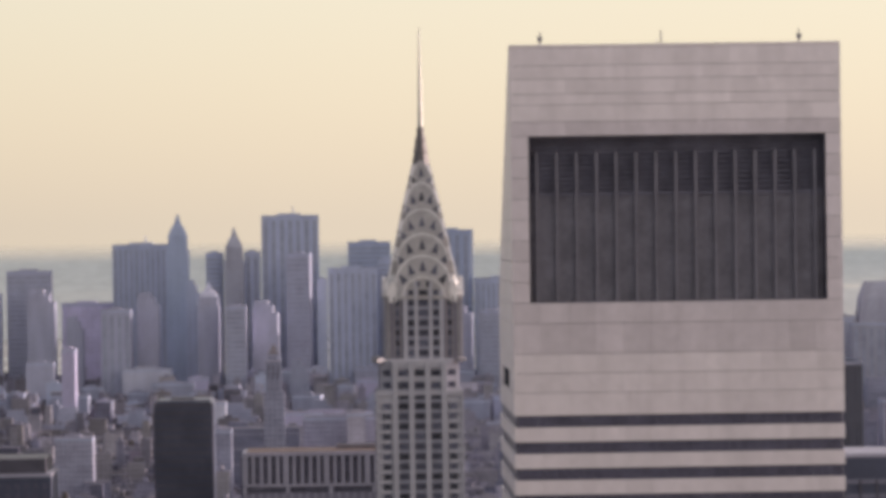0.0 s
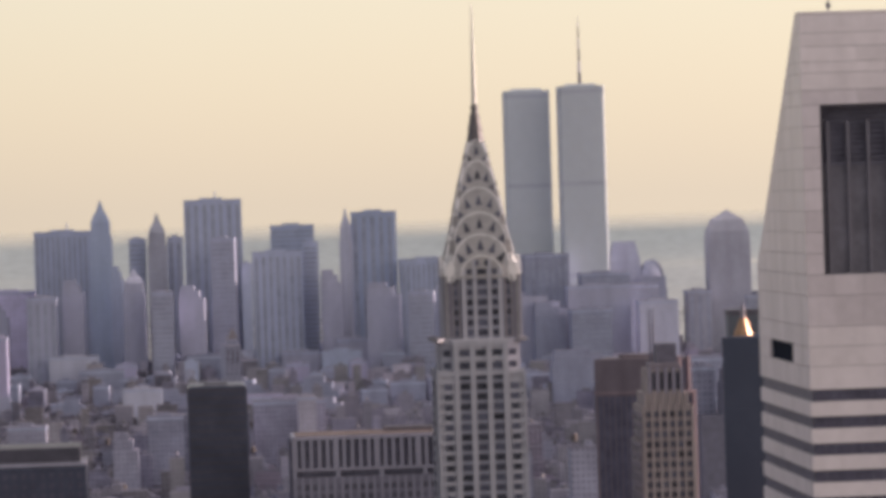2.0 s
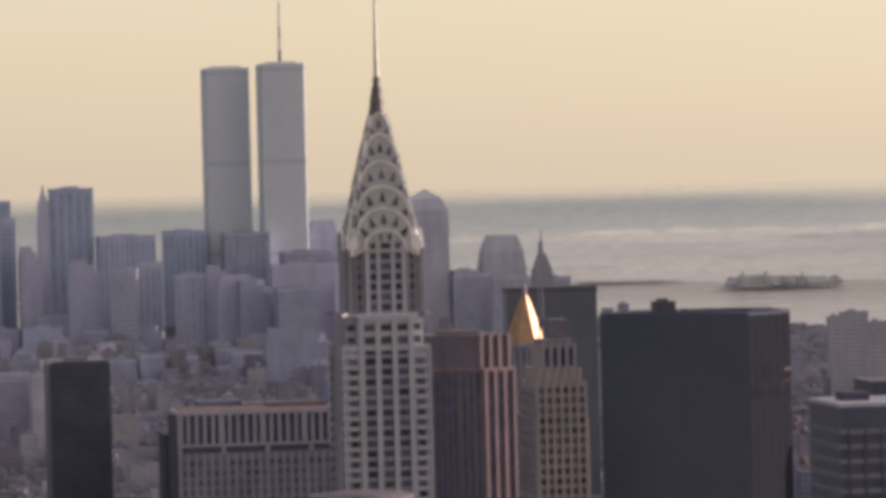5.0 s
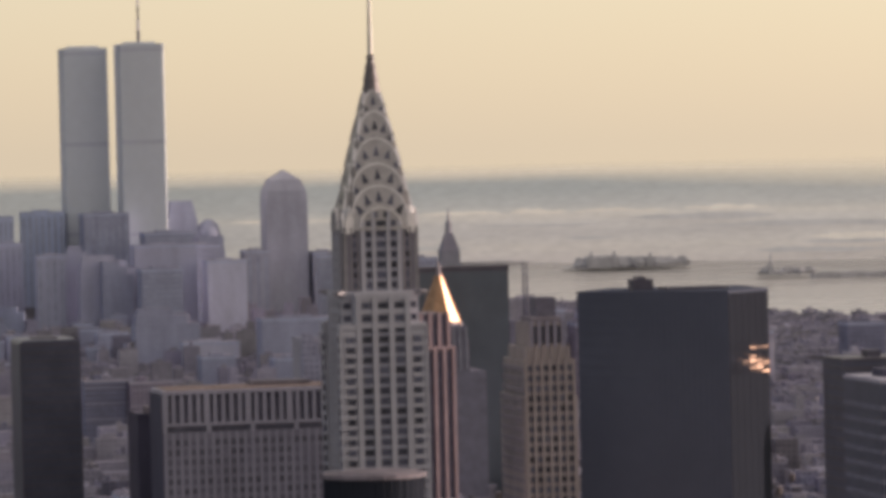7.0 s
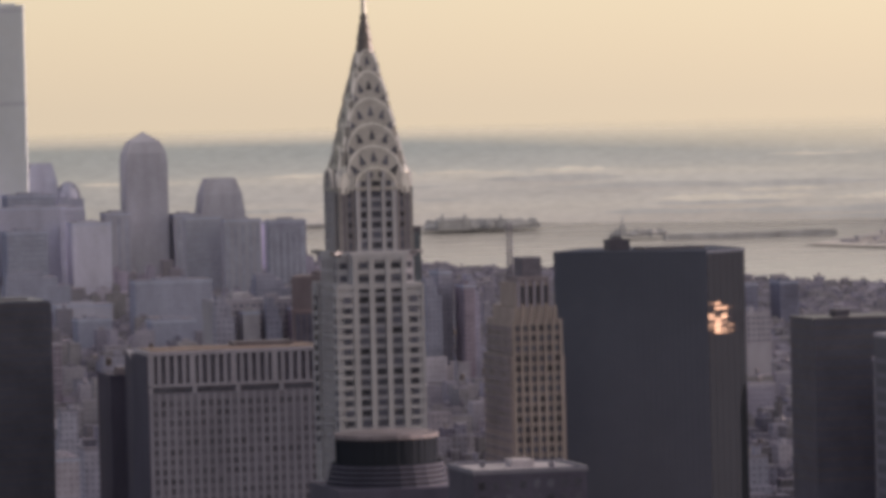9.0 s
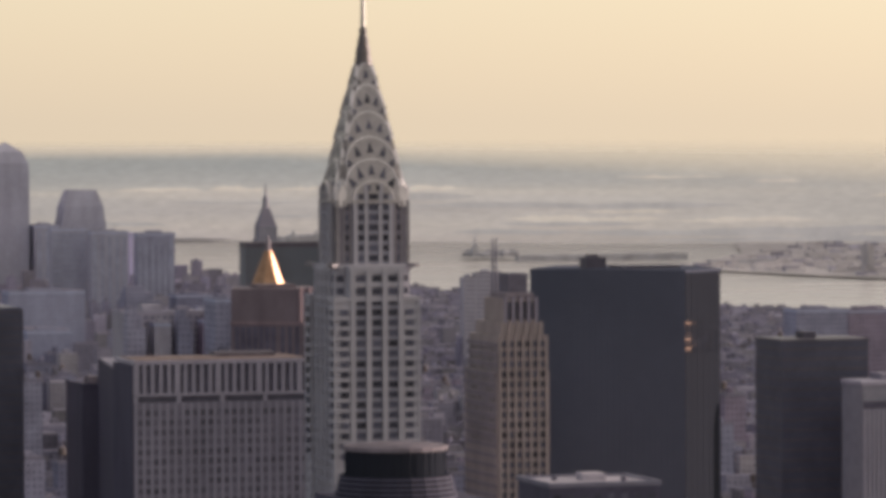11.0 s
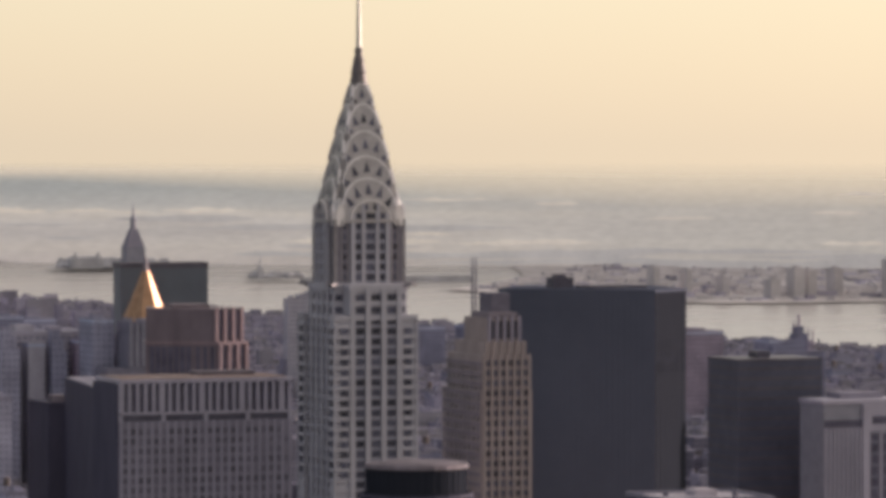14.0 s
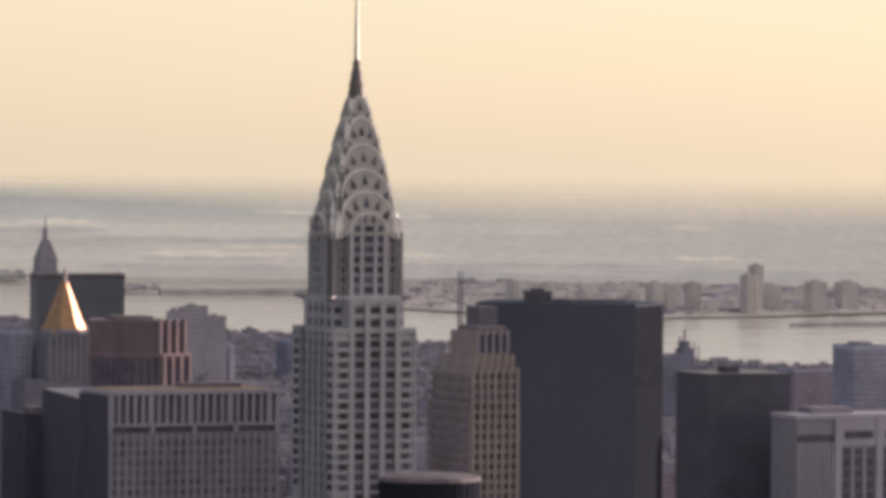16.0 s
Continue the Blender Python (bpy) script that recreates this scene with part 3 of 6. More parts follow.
    for i, j in ((-1, -1), (1, -1), (1, 1), (-1, 1)):
        for e in (8.0, 10.2, 12.5):
            part("corner_rib", Shape().box(i * e - 0.35, i * e + 0.35, j * 12.2 - 0.75, j * 12.2 + 0.75, 209, 230), M_STEEL_DARK, t)
            part("corner_rib", Shape().box(i * 12.2 - 0.75, i * 12.2 + 0.75, j * e - 0.35, j * e + 0.35, 209, 230), M_STEEL_DARK, t)
    bar = Shape().box(-6.8, 6.8, -0.6, 0.7, 0, 1.25).mesh("bay_band", M_SPAN)
    for k, m in enumerate(FACES):
        for u, w in ((-6.3, 1.5), (-2.5, 1.3), (2.5, 1.3), (6.3, 1.5)):
            part("bay_pier", Shape().box(u - w / 2, u + w / 2, -13.9, -12.3, 209, 232).turned(m), M_STONE, t, "pale brick pier of the upper shaft")
        for z in [209.0 + 3.3 * q for q in range(7)]:
            piece("bay_band", bar, t, m @ pose(0, -13.0, z))
        if k in (0, 3):
            windows(t, pane_s, m, (-4.35, 4.35), [211.3 + 3.3 * q for q in range(6)], -13.0)
            windows(t, pane, m, (0,), [211.3 + 3.3 * q for q in range(6)], -13.0)
            windows(t, pane_s, m, (-9.1, 9.1), [211.3 + 3.3 * q for q in range(6)], -12.6)
    # crown of stacked arches
    tiers = ((7.2, 229.0, 230.0, 236.3, 13.9, 13.7), (9.4, 229.0, 234.5, 243.4, 12.3, 10.1), (8.9, 238.0, 241.5, 250.6, 10.3, 8.5),
             (7.7, 246.0, 249.6, 258.8, 8.6, 6.6), (5.9, 254.0, 257.8, 267.6, 6.8, 4.3), (3.6, 262.0, 266.8, 274.4, 4.5, 2.7))
    tri = Shape()
    tri.poly([(-0.62, 0.12, -1.0), (-0.62, -0.12, -1.0), (0.62, -0.12, -1.0), (0.62, 0.12, -1.0)], [(-0.1, 0.12, 1.15), (-0.1, -0.12, 1.15), (0.1, -0.12, 1.15), (0.1, 0.12, 1.15)])
    tme = tri.mesh("crown_window", M_PANE)
    for n_t, (a, z0, zs, zt, f, f1) in enumerate(tiers):
        body = Shape()
        for m in FACES[:2]:
            body.leaning(arch(a, z0, zs, zt), m, (zs, f), (zt, f1))
        tier = part("crown_tier", body, M_STEEL_MID, t, "arched tier of the steel crown")
        part("tier_core", Shape().taper(0, 0, 1.8 * f, 1.8 * f, z0, 1.5 * f1, 1.5 * f1, zt - 1.0), M_STEEL_DARK, tier)
        lean = math.degrees(math.atan((f - f1) / (zt - zs)))
        for k, m in enumerate(FACES):
            rim = Shape().leaning(arch_rim(a + 0.15, zs, zt + 0.15, 0.42), m, (zs, f), (zt, f1), 0.32, 0.5)
            part("arch_rim", rim, M_STEEL, tier, "bright steel arch edge")
            if n_t and k in (0, 3):                          # triangular windows along the band over the next arch below
                la, _, lzs, lzt, lf, lf1 = tiers[n_t - 1]
                size = 1.15 + 0.3 * (6 - n_t) / 5
                for ang in ((-62, -31, 0, 31, 62), (-60, -30, 0, 30, 60), (-56, -28, 0, 28, 56), (-52, -26, 0, 26, 52), (-40, 0, 40))[n_t - 1]:
                    c_, s_ = math.cos(radians(ang)), math.sin(radians(ang))
                    u = (0.40 * a + 0.60 * la) * s_
                    zw = 0.40 * (zs + (zt - zs) * c_) + 0.60 * (lzs + (lzt - lzs) * c_) + 0.5
                    fw = f + (f1 - f) * (zw - zs) / (zt - zs)
                    p = m @ pose(u, -fw - 0.05, zw, -lean, ang * 0.6, 0)
                    piece("crown_window", tme, tier, p @ Matrix.Diagonal((size * 1.35, 1, size * 1.1, 1)))
        if n_t == 0:                                         # the lowest arch closes the pale middle bay
            for m in (FACES[0], FACES[3]):
                for u, z, w_ in ((-4.35, 231.2, 0.95), (0, 231.2, 1.65), (4.35, 231.2, 0.95), (-1.7, 234.0, 0.7), (1.7, 234.0, 0.7)):
                    part("bay_window", Shape().box(u - w_, u + w_, -14.02, -13.7, z - 0.9, z + 0.9).turned(m), M_PANE, tier)
                for u in (-2.7, 2.7):
                    part("bay_rib", Shape().box(u - 0.5, u + 0.5, -14.2, -13.7, 229.0, 235.2).turned(m), M_STONE, tier)
    for i, j in ((-1, -1), (1, -1), (1, 1), (-1, 1)):
        dome = part("corner_dome", Shape().lathe(i * 10.3, j * 10.3, ((2.4, 228.5), (2.4, 231.8), (2.1, 234.0), (1.4, 235.8), (0.5, 237.0)), 20), M_CHROME, t, "rounded polished steel corner turret")
        for m, u in ((FACES[0] if j < 0 else FACES[2], i if j < 0 else -i), (FACES[3] if i < 0 else FACES[1], -j if i < 0 else j)):
            part("turret_face", Shape().side([(x + u * 10.6, z) for x, z in arch(1.3, 228, 231.0, 234.6, 8)], m, -12.9, -9.0), M_STEEL, dome)
            part("turret_rim", Shape().side([(x + u * 10.6, z) for x, z in arch_rim(1.5, 231.0, 235.0, 0.4, 8)], m, -13.1, -12.4), M_STEEL, dome)
    needle = Shape().lathe(0, 0, ((3.7, 269), (3.0, 273.6), (3.3, 273.8), (2.5, 277.4), (2.75, 277.6), (1.9, 281.2), (2.1, 281.4), (1.2, 284.2), (1.5, 284.6), (1.4, 285.4), (0.9, 286.2)), 8, 0.393)
    for i in range(4):
        c, s_ = math.cos(radians(45 + 90 * i)), math.sin(radians(45 + 90 * i))
        rib = Shape().lathe(0, 0, ((0.4, 0), (0.3, 10), (0.2, 17)), 4)
        rib.v = [(x + c * (3.3 - 0.155 * z), y + s_ * (3.3 - 0.155 * z), z + 269.5) for x, y, z in rib.v]
        part("spire_rib", rib, M_STEEL_DARK, t)
    spire = part("spire", needle, M_NEEDLE, t, "dark ribbed foot of the spire")
    part("needle", Shape().lathe(0, 0, ((0.9, 286.2), (0.66, 297), (0.18, 319)), 16), M_MAST, spire, "slender bright steel needle")
    # the upper shaft and crown are shifted back and slimmed to fit the camera's view
    slim = Matrix.Translation((1.75, 3.5, 0)) @ Matrix.Diagonal((0.95, 0.86, 1, 1))
    for ob in t.children:
        if min((ob.matrix_basis @ v.co).z for v in ob.data.vertices) > 208.95:
            ob.matrix_basis = slim @ ob.matrix_basis


# ---- the white tower with the sloping roof ----
def slanted_tower():
    x0, x1, y0, y1 = 0.7, 53.2, -806.0, -744.0
    cx, cy = (x0 + x1) / 2, (y0 + y1) / 2
    t = thing("office_tower", (cx, cy, 0), "white aluminium office tower with sloping roof and big louvred opening", "skyscraper")
    hw, yf, yb = (x1 - x0) / 2, y0 - cy, y1 - cy
    top, low, flat = 282.0, 241.6, 5.0

    def back(z):
        return yb if z <= low else yb + (z - low) / (top - low) * (yf + flat - yb)

    inn = 0.35
    core = Shape()
    # core behind the skin, open at the louvre recess
    lx0, lx1, lz0, lz1 = 3.5 - cx, 50.7 - cx, 241.5, 267.9
    prof = [(yf + 3.2, 120.0), (yb - inn, 120.0), (yb - inn, low - 0.3), (yf + flat, top - 0.4), (yf + 3.2, top - 0.4)]
    core.poly([(-hw + inn, y, z) for y, z in prof], [(hw - inn, y, z) for y, z in prof])
    for a, b, c, d in ((-hw + inn, lx0, 120.0, top - 0.4), (lx1, hw - inn, 120.0, top - 0.4), (lx0, lx1, 120.0, lz0), (lx0, lx1, lz1, top - 0.4)):
        core.box(a, b, yf + inn, yf + 3.2, c, d)
    part("frame_core", core, M_RIBBON, t, "dark backing behind the white skin")
    part("lower_shaft", Shape().box(-hw, hw, yf, yb, 0, 120), M_ALU, t)
    slope = Shape()
    slope.poly([(-hw, yf + flat, top), (-hw, yb, low), (hw, yb, low), (hw, yf + flat, top)][::-1],
               [(-hw, yf + flat, top + 0.4), (-hw, yb, low + 0.4), (hw, yb, low + 0.4), (hw, yf + flat, top + 0.4)][::-1])
    slope.box(-hw, hw, yf, yf + flat + 0.2, top, top + 0.4)
    part("sloping_roof", slope, M_ALU, t, "white sloping roof")
    # courses of the white skin
    ribbons = [(221.8 - 4.2 * i, 223.6 - 4.2 * i) for i in range(14)]
    full = [282.0, 279.1, 277.0, 274.6, 272.9, 270.2, 267.9]
    side = [267.9, 264.6, 261.3, 258.0, 254.7, 251.4, 248.1, 244.8, 241.5]
    lower = [241.5, 238.2, 233.4, 230.3, 227.2, 223.6]
    skin = []                                               # (z low, z high, left end, right end) on the front
    for a, b in zip(full[1:], full):
        skin.append((a, b, -hw, hw))
    for a, b in zip(side[1:], side):
        skin += [(a, b, -hw, lx0), (a, b, lx1, hw)]
    for a, b in zip(lower[1:], lower):
        skin.append((a, b, -hw, hw))
    for (a, b), (c, d) in zip(ribbons, ribbons[1:]):
        skin.append((d, a, -hw, hw))
    joint, seam = 0.022, 0.08
    front = new("north_skin")
    front.parent = t
    east = new("east_skin")
    east.parent = t
    for z0, z1, a, b in skin:
        finish = M_ALU_Q if round(z0 * 10) % 3 == 0 else M_ALU_P
        n = max(1, round((b - a) / 4.4))
        me = Shape().box(0, (b - a) / n - joint, -0.0, inn + 0.05, 0, z1 - z0 - seam).mesh("panel", finish)
        for i in range(n):
            piece("panel", me, front, pose(a + (b - a) * i / n + joint / 2, yf - random.uniform(0, 0.03), z0))
    for z0, z1 in [(a, b) for a, b in zip(full[1:], full)] + [(a, b) for a, b in zip(side[1:], side)] + [(a, b) for a, b in zip(lower[1:], lower)] + \
            [(d, a) for (a, b), (c, d) in zip(ribbons, ribbons[1:])]:
        ya, yz0, yz1 = yf, back(z0), back(z1)
        n = max(1, round((yz0 - ya) / 4.7))
        for i in range(n):
            p, q = ya + (yz0 - ya) * i / n, ya + (yz0 - ya) * (i + 1) / n - joint
            pt, qt = min(p, yz1), min(q, yz1)
            if z0 > 226 and z1 < 231 and 15 < p - yf < 46:
                continue                                    # panels left out at the side opening
            s = Shape().poly([(-hw, p, z0), (-hw + inn + 0.05, p, z0), (-hw + inn + 0.05, q, z0), (-hw, q, z0)],
                             [(-hw, pt, z1 - seam), (-hw + inn + 0.05, pt, z1 - seam), (-hw + inn + 0.05, qt, z1 - seam), (-hw, qt, z1 - seam)])
            piece("panel", s.mesh("panel", M_ALU_P), east, Matrix())
    part("west_skin", Shape().poly([(hw - inn, y, z) for y, z in prof], [(hw, y, z) for y, z in prof]), M_ALU, t)
    # the opening's shade is a dark sheet laid on the core
    part("opening_shade", Shape().box(-hw + inn - 0.06, -hw + inn, yf + 15.5, yf + 47, 227.2, 230.3), M_FACET_W, t, "dark sheet standing in for a shaded side opening")
    # louvred opening
    louvre = part("louvre", Shape().box(lx0, lx1, yf + 2.9, yf + 3.2, lz0, lz1), M_LOUVRE, t, "deep dark louvred opening")
    part("louvre_screen", Shape().box(lx0 + 0.4, lx1 - 0.4, yf + 2.2, yf + 2.5, lz0, 258.4), M_SCREEN, louvre, "paler lower louvre screen")
    fin = Shape().box(-0.28, 0.28, -0.5, 0.5, 0, lz1 - lz0 - 2.6).mesh("fin", M_FIN)
    for i in range(15):
        piece("fin", fin, louvre, pose(lx0 + 1.35 + 3.16 * i, yf + 2.0, lz0))
    slat = Shape().poly([(lx0, -0.3, 0), (lx1, -0.3, 0), (lx1, 0.1, 0.35), (lx0, 0.1, 0.35)], [(lx0, -0.3, 0.1), (lx1, -0.3, 0.1), (lx1, 0.1, 0.45), (lx0, 0.1, 0.45)])
    sme = slat.mesh("slat", M_LOUVRE)
    for i in range(32):
        piece("slat", sme, louvre, pose(0, yf + 2.7, lz0 + 0.3 + 0.8 * i))
    part("cross_bar", Shape().box(lx0, lx1, yf + 1.9, yf + 2.5, 258.4, 258.9), M_LOUVRE, louvre)
    # mullions in the ribbon windows
    for a, b in ribbons[:9]:
        mul = Shape()
        for i in range(36):
            u = -hw + 0.8 + i * (2 * hw - 1.6) / 35
            mul.box(u - 0.05, u + 0.05, yf + 0.2, yf + 0.4, a, b)
        part("mullion_grid", mul, M_LOUVRE, t, kind="stuff")
    for u in (-21.3, 20.0, -2.0):
        mast = Shape().round(u, yf + 2.5, 0.16, top, 0.08, top + 2.6, 6)
        mast.box(u - 0.35, u + 0.35, yf + 2.3, yf + 2.7, top + 1.0, top + 1.8) if u != -2.0 else None
        part("roof_mast", mast, M_LOUVRE, t, "short roof mast")


# ---- towers of midtown ----
def finned_block():
    x0, x1, y0, y1 = -60.3, 1.0, 70.0, 128.0
    t = thing("office_block", ((x0 + x1) / 2, (y0 + y1) / 2, 0), "wide grey office block with tall white fins round the top", "office building")
    w, f, b = (x1 - x0) / 2, -29.0, 29.0
    mid = 1.0                                               # the tall front half; a lower wing stands behind it
    part("body", Shape().box(-w, w, f, mid, 0, 161.0), M_CONC, t)
    back = [(-w + 0.1, mid + 0.05), (w - 0.3, mid + 0.05), (w + 2, 72.0), (-20.6, 72.0)]
    part("rear_wing", Shape().prism(back, 0, 171.4), M_CONC, t, "long lower rear wing")
    # east side shade is put into a darker wall colour
    part("rear_east_wall", Shape().prism([(-w - 0.5, mid), (-w + 0.1, mid), (-20.6, 72.0), (-21.2, 72.0)], 0, 171.2), M_SHADE, t, "brick side wall coloured dark for shade")
    part("attic", Shape().box(-w + 0.8, w - 0.8, f + 1.2, mid - 0.5, 161.0, 174.0), M_LOUVRE, t, "dark recessed upper storey")
    part("cornice", Shape().box(-w, w, f - 0.4, mid, 173.9, 175.2).box(-w, w, f, f + 1.0, 163.2, 164.2), M_CONC_L, t)
    # same painted shade along the front half's east side
    part("east_wall", Shape().box(-w - 0.5, -w + 0.2, f + 0.8, mid - 0.02, 0, 173.6), M_SHADE, t, "brick side wall coloured dark for shade")
    part("roof", Shape().box(-w + 1.5, w - 1.5, f + 1.5, mid - 1.5, 175.1, 175.5), M_ROOF_RED, t, "ochre red roof")
    part("penthouse", Shape().box(2, w - 8, mid - 14, mid - 4, 175.4, 176.8), M_ROOF, t)
    fin = Shape().box(-0.55, 0.55, -0.9, 0.5, 0, 9.9).mesh("fin", M_CONC_L)
    wide = Shape().box(-0.95, 0.95, -1.0, 0.5, 0, 9.9).mesh("fin", M_CONC_L)
    for i in range(22):
        piece("fin", wide if i % 5 == 0 else fin, t, pose(-w + 0.9 + i * (2 * w - 1.8) / 21, f + 0.8, 164.1))
    for i in range(5):
        part("short_pier", Shape().box(-w + i * (2 * w - 1.4) / 4, -w + i * (2 * w - 1.4) / 4 + 1.4, f, f + 1, 161, 163.4), M_CONC_L, t)
    pane = Shape().box(-0.75, 0.75, -0.1, 0.3, -0.95, 0.95).mesh("window", M_WINDOW_GREY)
    for r in range(11):
        for i in range(22):
            if i != 21 or r % 2:
                piece("window", pane, t, pose(-w + 2.2 + i * (2 * w - 4.4) / 21, f - 0.02, 157.6 - 3.3 * r))
    ribs = Shape()
    for i in range(23):
        u = -w + 0.75 + i * (2 * w - 1.5) / 22
        ribs.box(u - 0.3, u + 0.3, f - 0.3, f + 0.1, 0, 161)
    part("rib_screen", ribs, M_CONC_L, t, kind="stuff")
    a = thing("annexe", (-47.0, 190, 0), "plain grey annexe with dark flank behind the finned block", "building")
    # annexe walls share the shade-dark colour
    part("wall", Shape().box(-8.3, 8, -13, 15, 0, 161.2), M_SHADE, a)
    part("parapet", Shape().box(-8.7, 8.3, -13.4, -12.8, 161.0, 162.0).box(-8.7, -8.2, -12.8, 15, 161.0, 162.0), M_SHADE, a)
    part("bulkhead", Shape().box(-4, 2, -4, 4, 161.2, 164), M_ROOF, a)


def stepped_brick_tower():
    x, y = 66.2, 36.0                                       # middle of the front
    t = thing("brick_tower", (x, y, 0), "slim tan brick tower stepping in to a buttressed crown", "skyscraper")
    part("shaft", Shape().steps(((-9.2, 9.2, 0, 38, 0, 171), (-8.4, 8.3, 0, 35, 171, 183), (-7.6, 6.9, 0.6, 30, 183, 187.5), (-6.4, 5.6, 1.4, 24, 187.5, 195.6))), M_TAN, t)
    for k, (z0, z1, xa, xb, yy) in enumerate(((90, 183.3, -8.2, 8.1, 0), (183, 187.8, -7.2, 6.5, 0.6), (187.5, 196.2, -5.8, 5.0, 1.4))):
        n = (6, 5, 4)[k]
        for i in range(n + 1):
            u = xa + (xb - xa) * i / n
            part("buttress", Shape().box(u - 0.5, u + 0.5, yy - 0.8, yy + 0.3, z0, z1), M_TAN if k < 2 else M_CONC, t)
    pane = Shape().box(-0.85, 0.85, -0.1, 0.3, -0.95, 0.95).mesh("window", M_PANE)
    for r in range(16):
        for i in range(6):
            piece("window", pane, t, pose(-8.2 + 16.3 * (i + 0.5) / 6, -0.05, 180.4 - 3.4 * r))
    slot = Shape().box(-0.6, 0.6, -0.1, 0.3, -3.0, 3.0).mesh("window", M_PANE)
    for i in range(4):
        piece("window", slot, t, pose(-5.8 + 10.8 * (i + 0.5) / 4, 1.36, 191.6))
    course = Shape().box(-0.35, 0.2, 0.8, 36.5, 0, 1.3).mesh("side_course", M_TAN_D)
    for r in range(26):
        piece("side_course", course, t, pose(-8.45 - 0.8 * (r > 2), 0, 179.4 - 3.4 * r))
    eastpane = Shape().box(-0.1, 0.3, -0.8, 0.8, -0.7, 0.7).mesh("window", M_PANE)
    for r in range(10):
        for i in range(8):
            piece("window", eastpane, t, pose(-8.42 if r < 3 else -9.22, 3 + 4.2 * i, 178.4 - 3.4 * r))
    part("crown", Shape().box(-5.4, 4.6, 2.2, 20, 195.6, 197.4), M_TAN_D, t)
    part("machine_room", Shape().box(-2.4, 4.2, 8, 20, 195.6, 203.9), M_LOUVRE, t, "dark grey machine room on the crown")
    for u in (-3.0, -1.7):
        part("mast", Shape().lathe(u, 25, ((0.42, 187), (0.4, 205), (0.25, 215.5)), 6), M_SPANDREL, t, "thin grey mast")


def dark_glass_slab():
    t = thing("glass_tower", (128, 125, 0), "broad black glass tower with a mirrored corner facet", "skyscraper")
    plan = [(-33.2, -6.5), (12.5, -42.0), (31.0, -27.0), (31.5, 14), (-14, 24)]
    part("body", Shape().prism(plan, 0, 202.0), M_FACET, t)
    for i in range(26):
        z = 200.2 - 3.9 * i
        big = [(u * 1.004 + (0.1 if u > 0 else -0.1), v - 0.12 if v < 0 else v + 0.12) for u, v in plan]
        part("floor_band", Shape().prism(big[:2] + [(12.6, -40.5), (-32, -5.5)], z, z + 1.3), M_FACET, t)
    part("parapet", Shape().prism([(u * 1.006, v * 1.006) for u, v in plan], 202.0, 203.0), M_FACET, t)
    a, b = Vector((12.5, -42.0)), Vector((31.0, -27.0))
    n = Vector((b.y - a.y, a.x - b.x)).normalized()
    back = [a + n * 0.07, b + n * 0.07, b - n * 0.2, a - n * 0.2]
    # dark backing added so sunlit gaps between panes do not show
    part("corner_backing", Shape().prism([(v.x, v.y) for v in back], 100, 201.8), M_FACET_W, t, "backing coloured dark against sun in the facet joints")
    # patch of panes tilted strip by strip so the low sun glints at the camera
    def pane_strip(p, q, z, h, lean, turn):
        o0, o1 = 0.15 + h * lean, 0.15
        low = [(p.x + n.x * (o0 - turn), p.y + n.y * (o0 - turn), z), (q.x + n.x * (o0 + turn), q.y + n.y * (o0 + turn), z),
               (q.x - n.x * 0.1, q.y - n.y * 0.1, z), (p.x - n.x * 0.1, p.y - n.y * 0.1, z)]
        top = [(p.x + n.x * (o1 - turn), p.y + n.y * (o1 - turn), z + h), (q.x + n.x * (o1 + turn), q.y + n.y * (o1 + turn), z + h),
               (q.x - n.x * 0.1, q.y - n.y * 0.1, z + h), (p.x - n.x * 0.1, p.y - n.y * 0.1, z + h)]
        return Shape().poly(low, top)

    for i in range(6):
        for j in range(24):
            p, q = a.lerp(b, i / 6 + 0.01), a.lerp(b, (i + 1) / 6 - 0.01)
            z = 199.5 - 3.9 * j
            if j not in (4, 5, 6, 7):
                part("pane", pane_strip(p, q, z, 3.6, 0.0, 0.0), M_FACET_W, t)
                continue
            swing = math.tan(radians(2.3 - 0.33 * i)) * 1.95
            for k in range(5):
                lit = (j == 4 and k == 0) or (j == 5 and k in (0, 3)) or j == 6 or (j == 7 and k > 1)
                lean = 0.150 + random.uniform(-0.014, 0.014) if lit else 0.0
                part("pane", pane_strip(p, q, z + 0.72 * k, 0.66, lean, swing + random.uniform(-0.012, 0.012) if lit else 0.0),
                     M_MIRROR if lit else M_FACET_W, t, "glossy pane tilted to glint at the camera" if lit else "")
    mul = Shape()
    f = Vector((-33.2, -6.5)), a
    for i in range(1, 26):
        c = f[0].lerp(f[1], i / 26)
        mul.box(c.x - 0.05, c.x + 0.05, c.y - 0.16, c.y + 0.2, 90, 202)
    part("mullion_grid", mul, M_FACET, t, kind="stuff")
    part("roof_house", Shape().steps(((-14.6, -7.2, -14, -6, 203, 206.9), (-13.0, -9.5, -12, -8, 206.9, 207.9))), M_BLACK_LIGHT, t)
    part("roof_rail", Shape().box(-4, 18, -22, -8, 203, 204.0), M_BLACK_LIGHT, t)


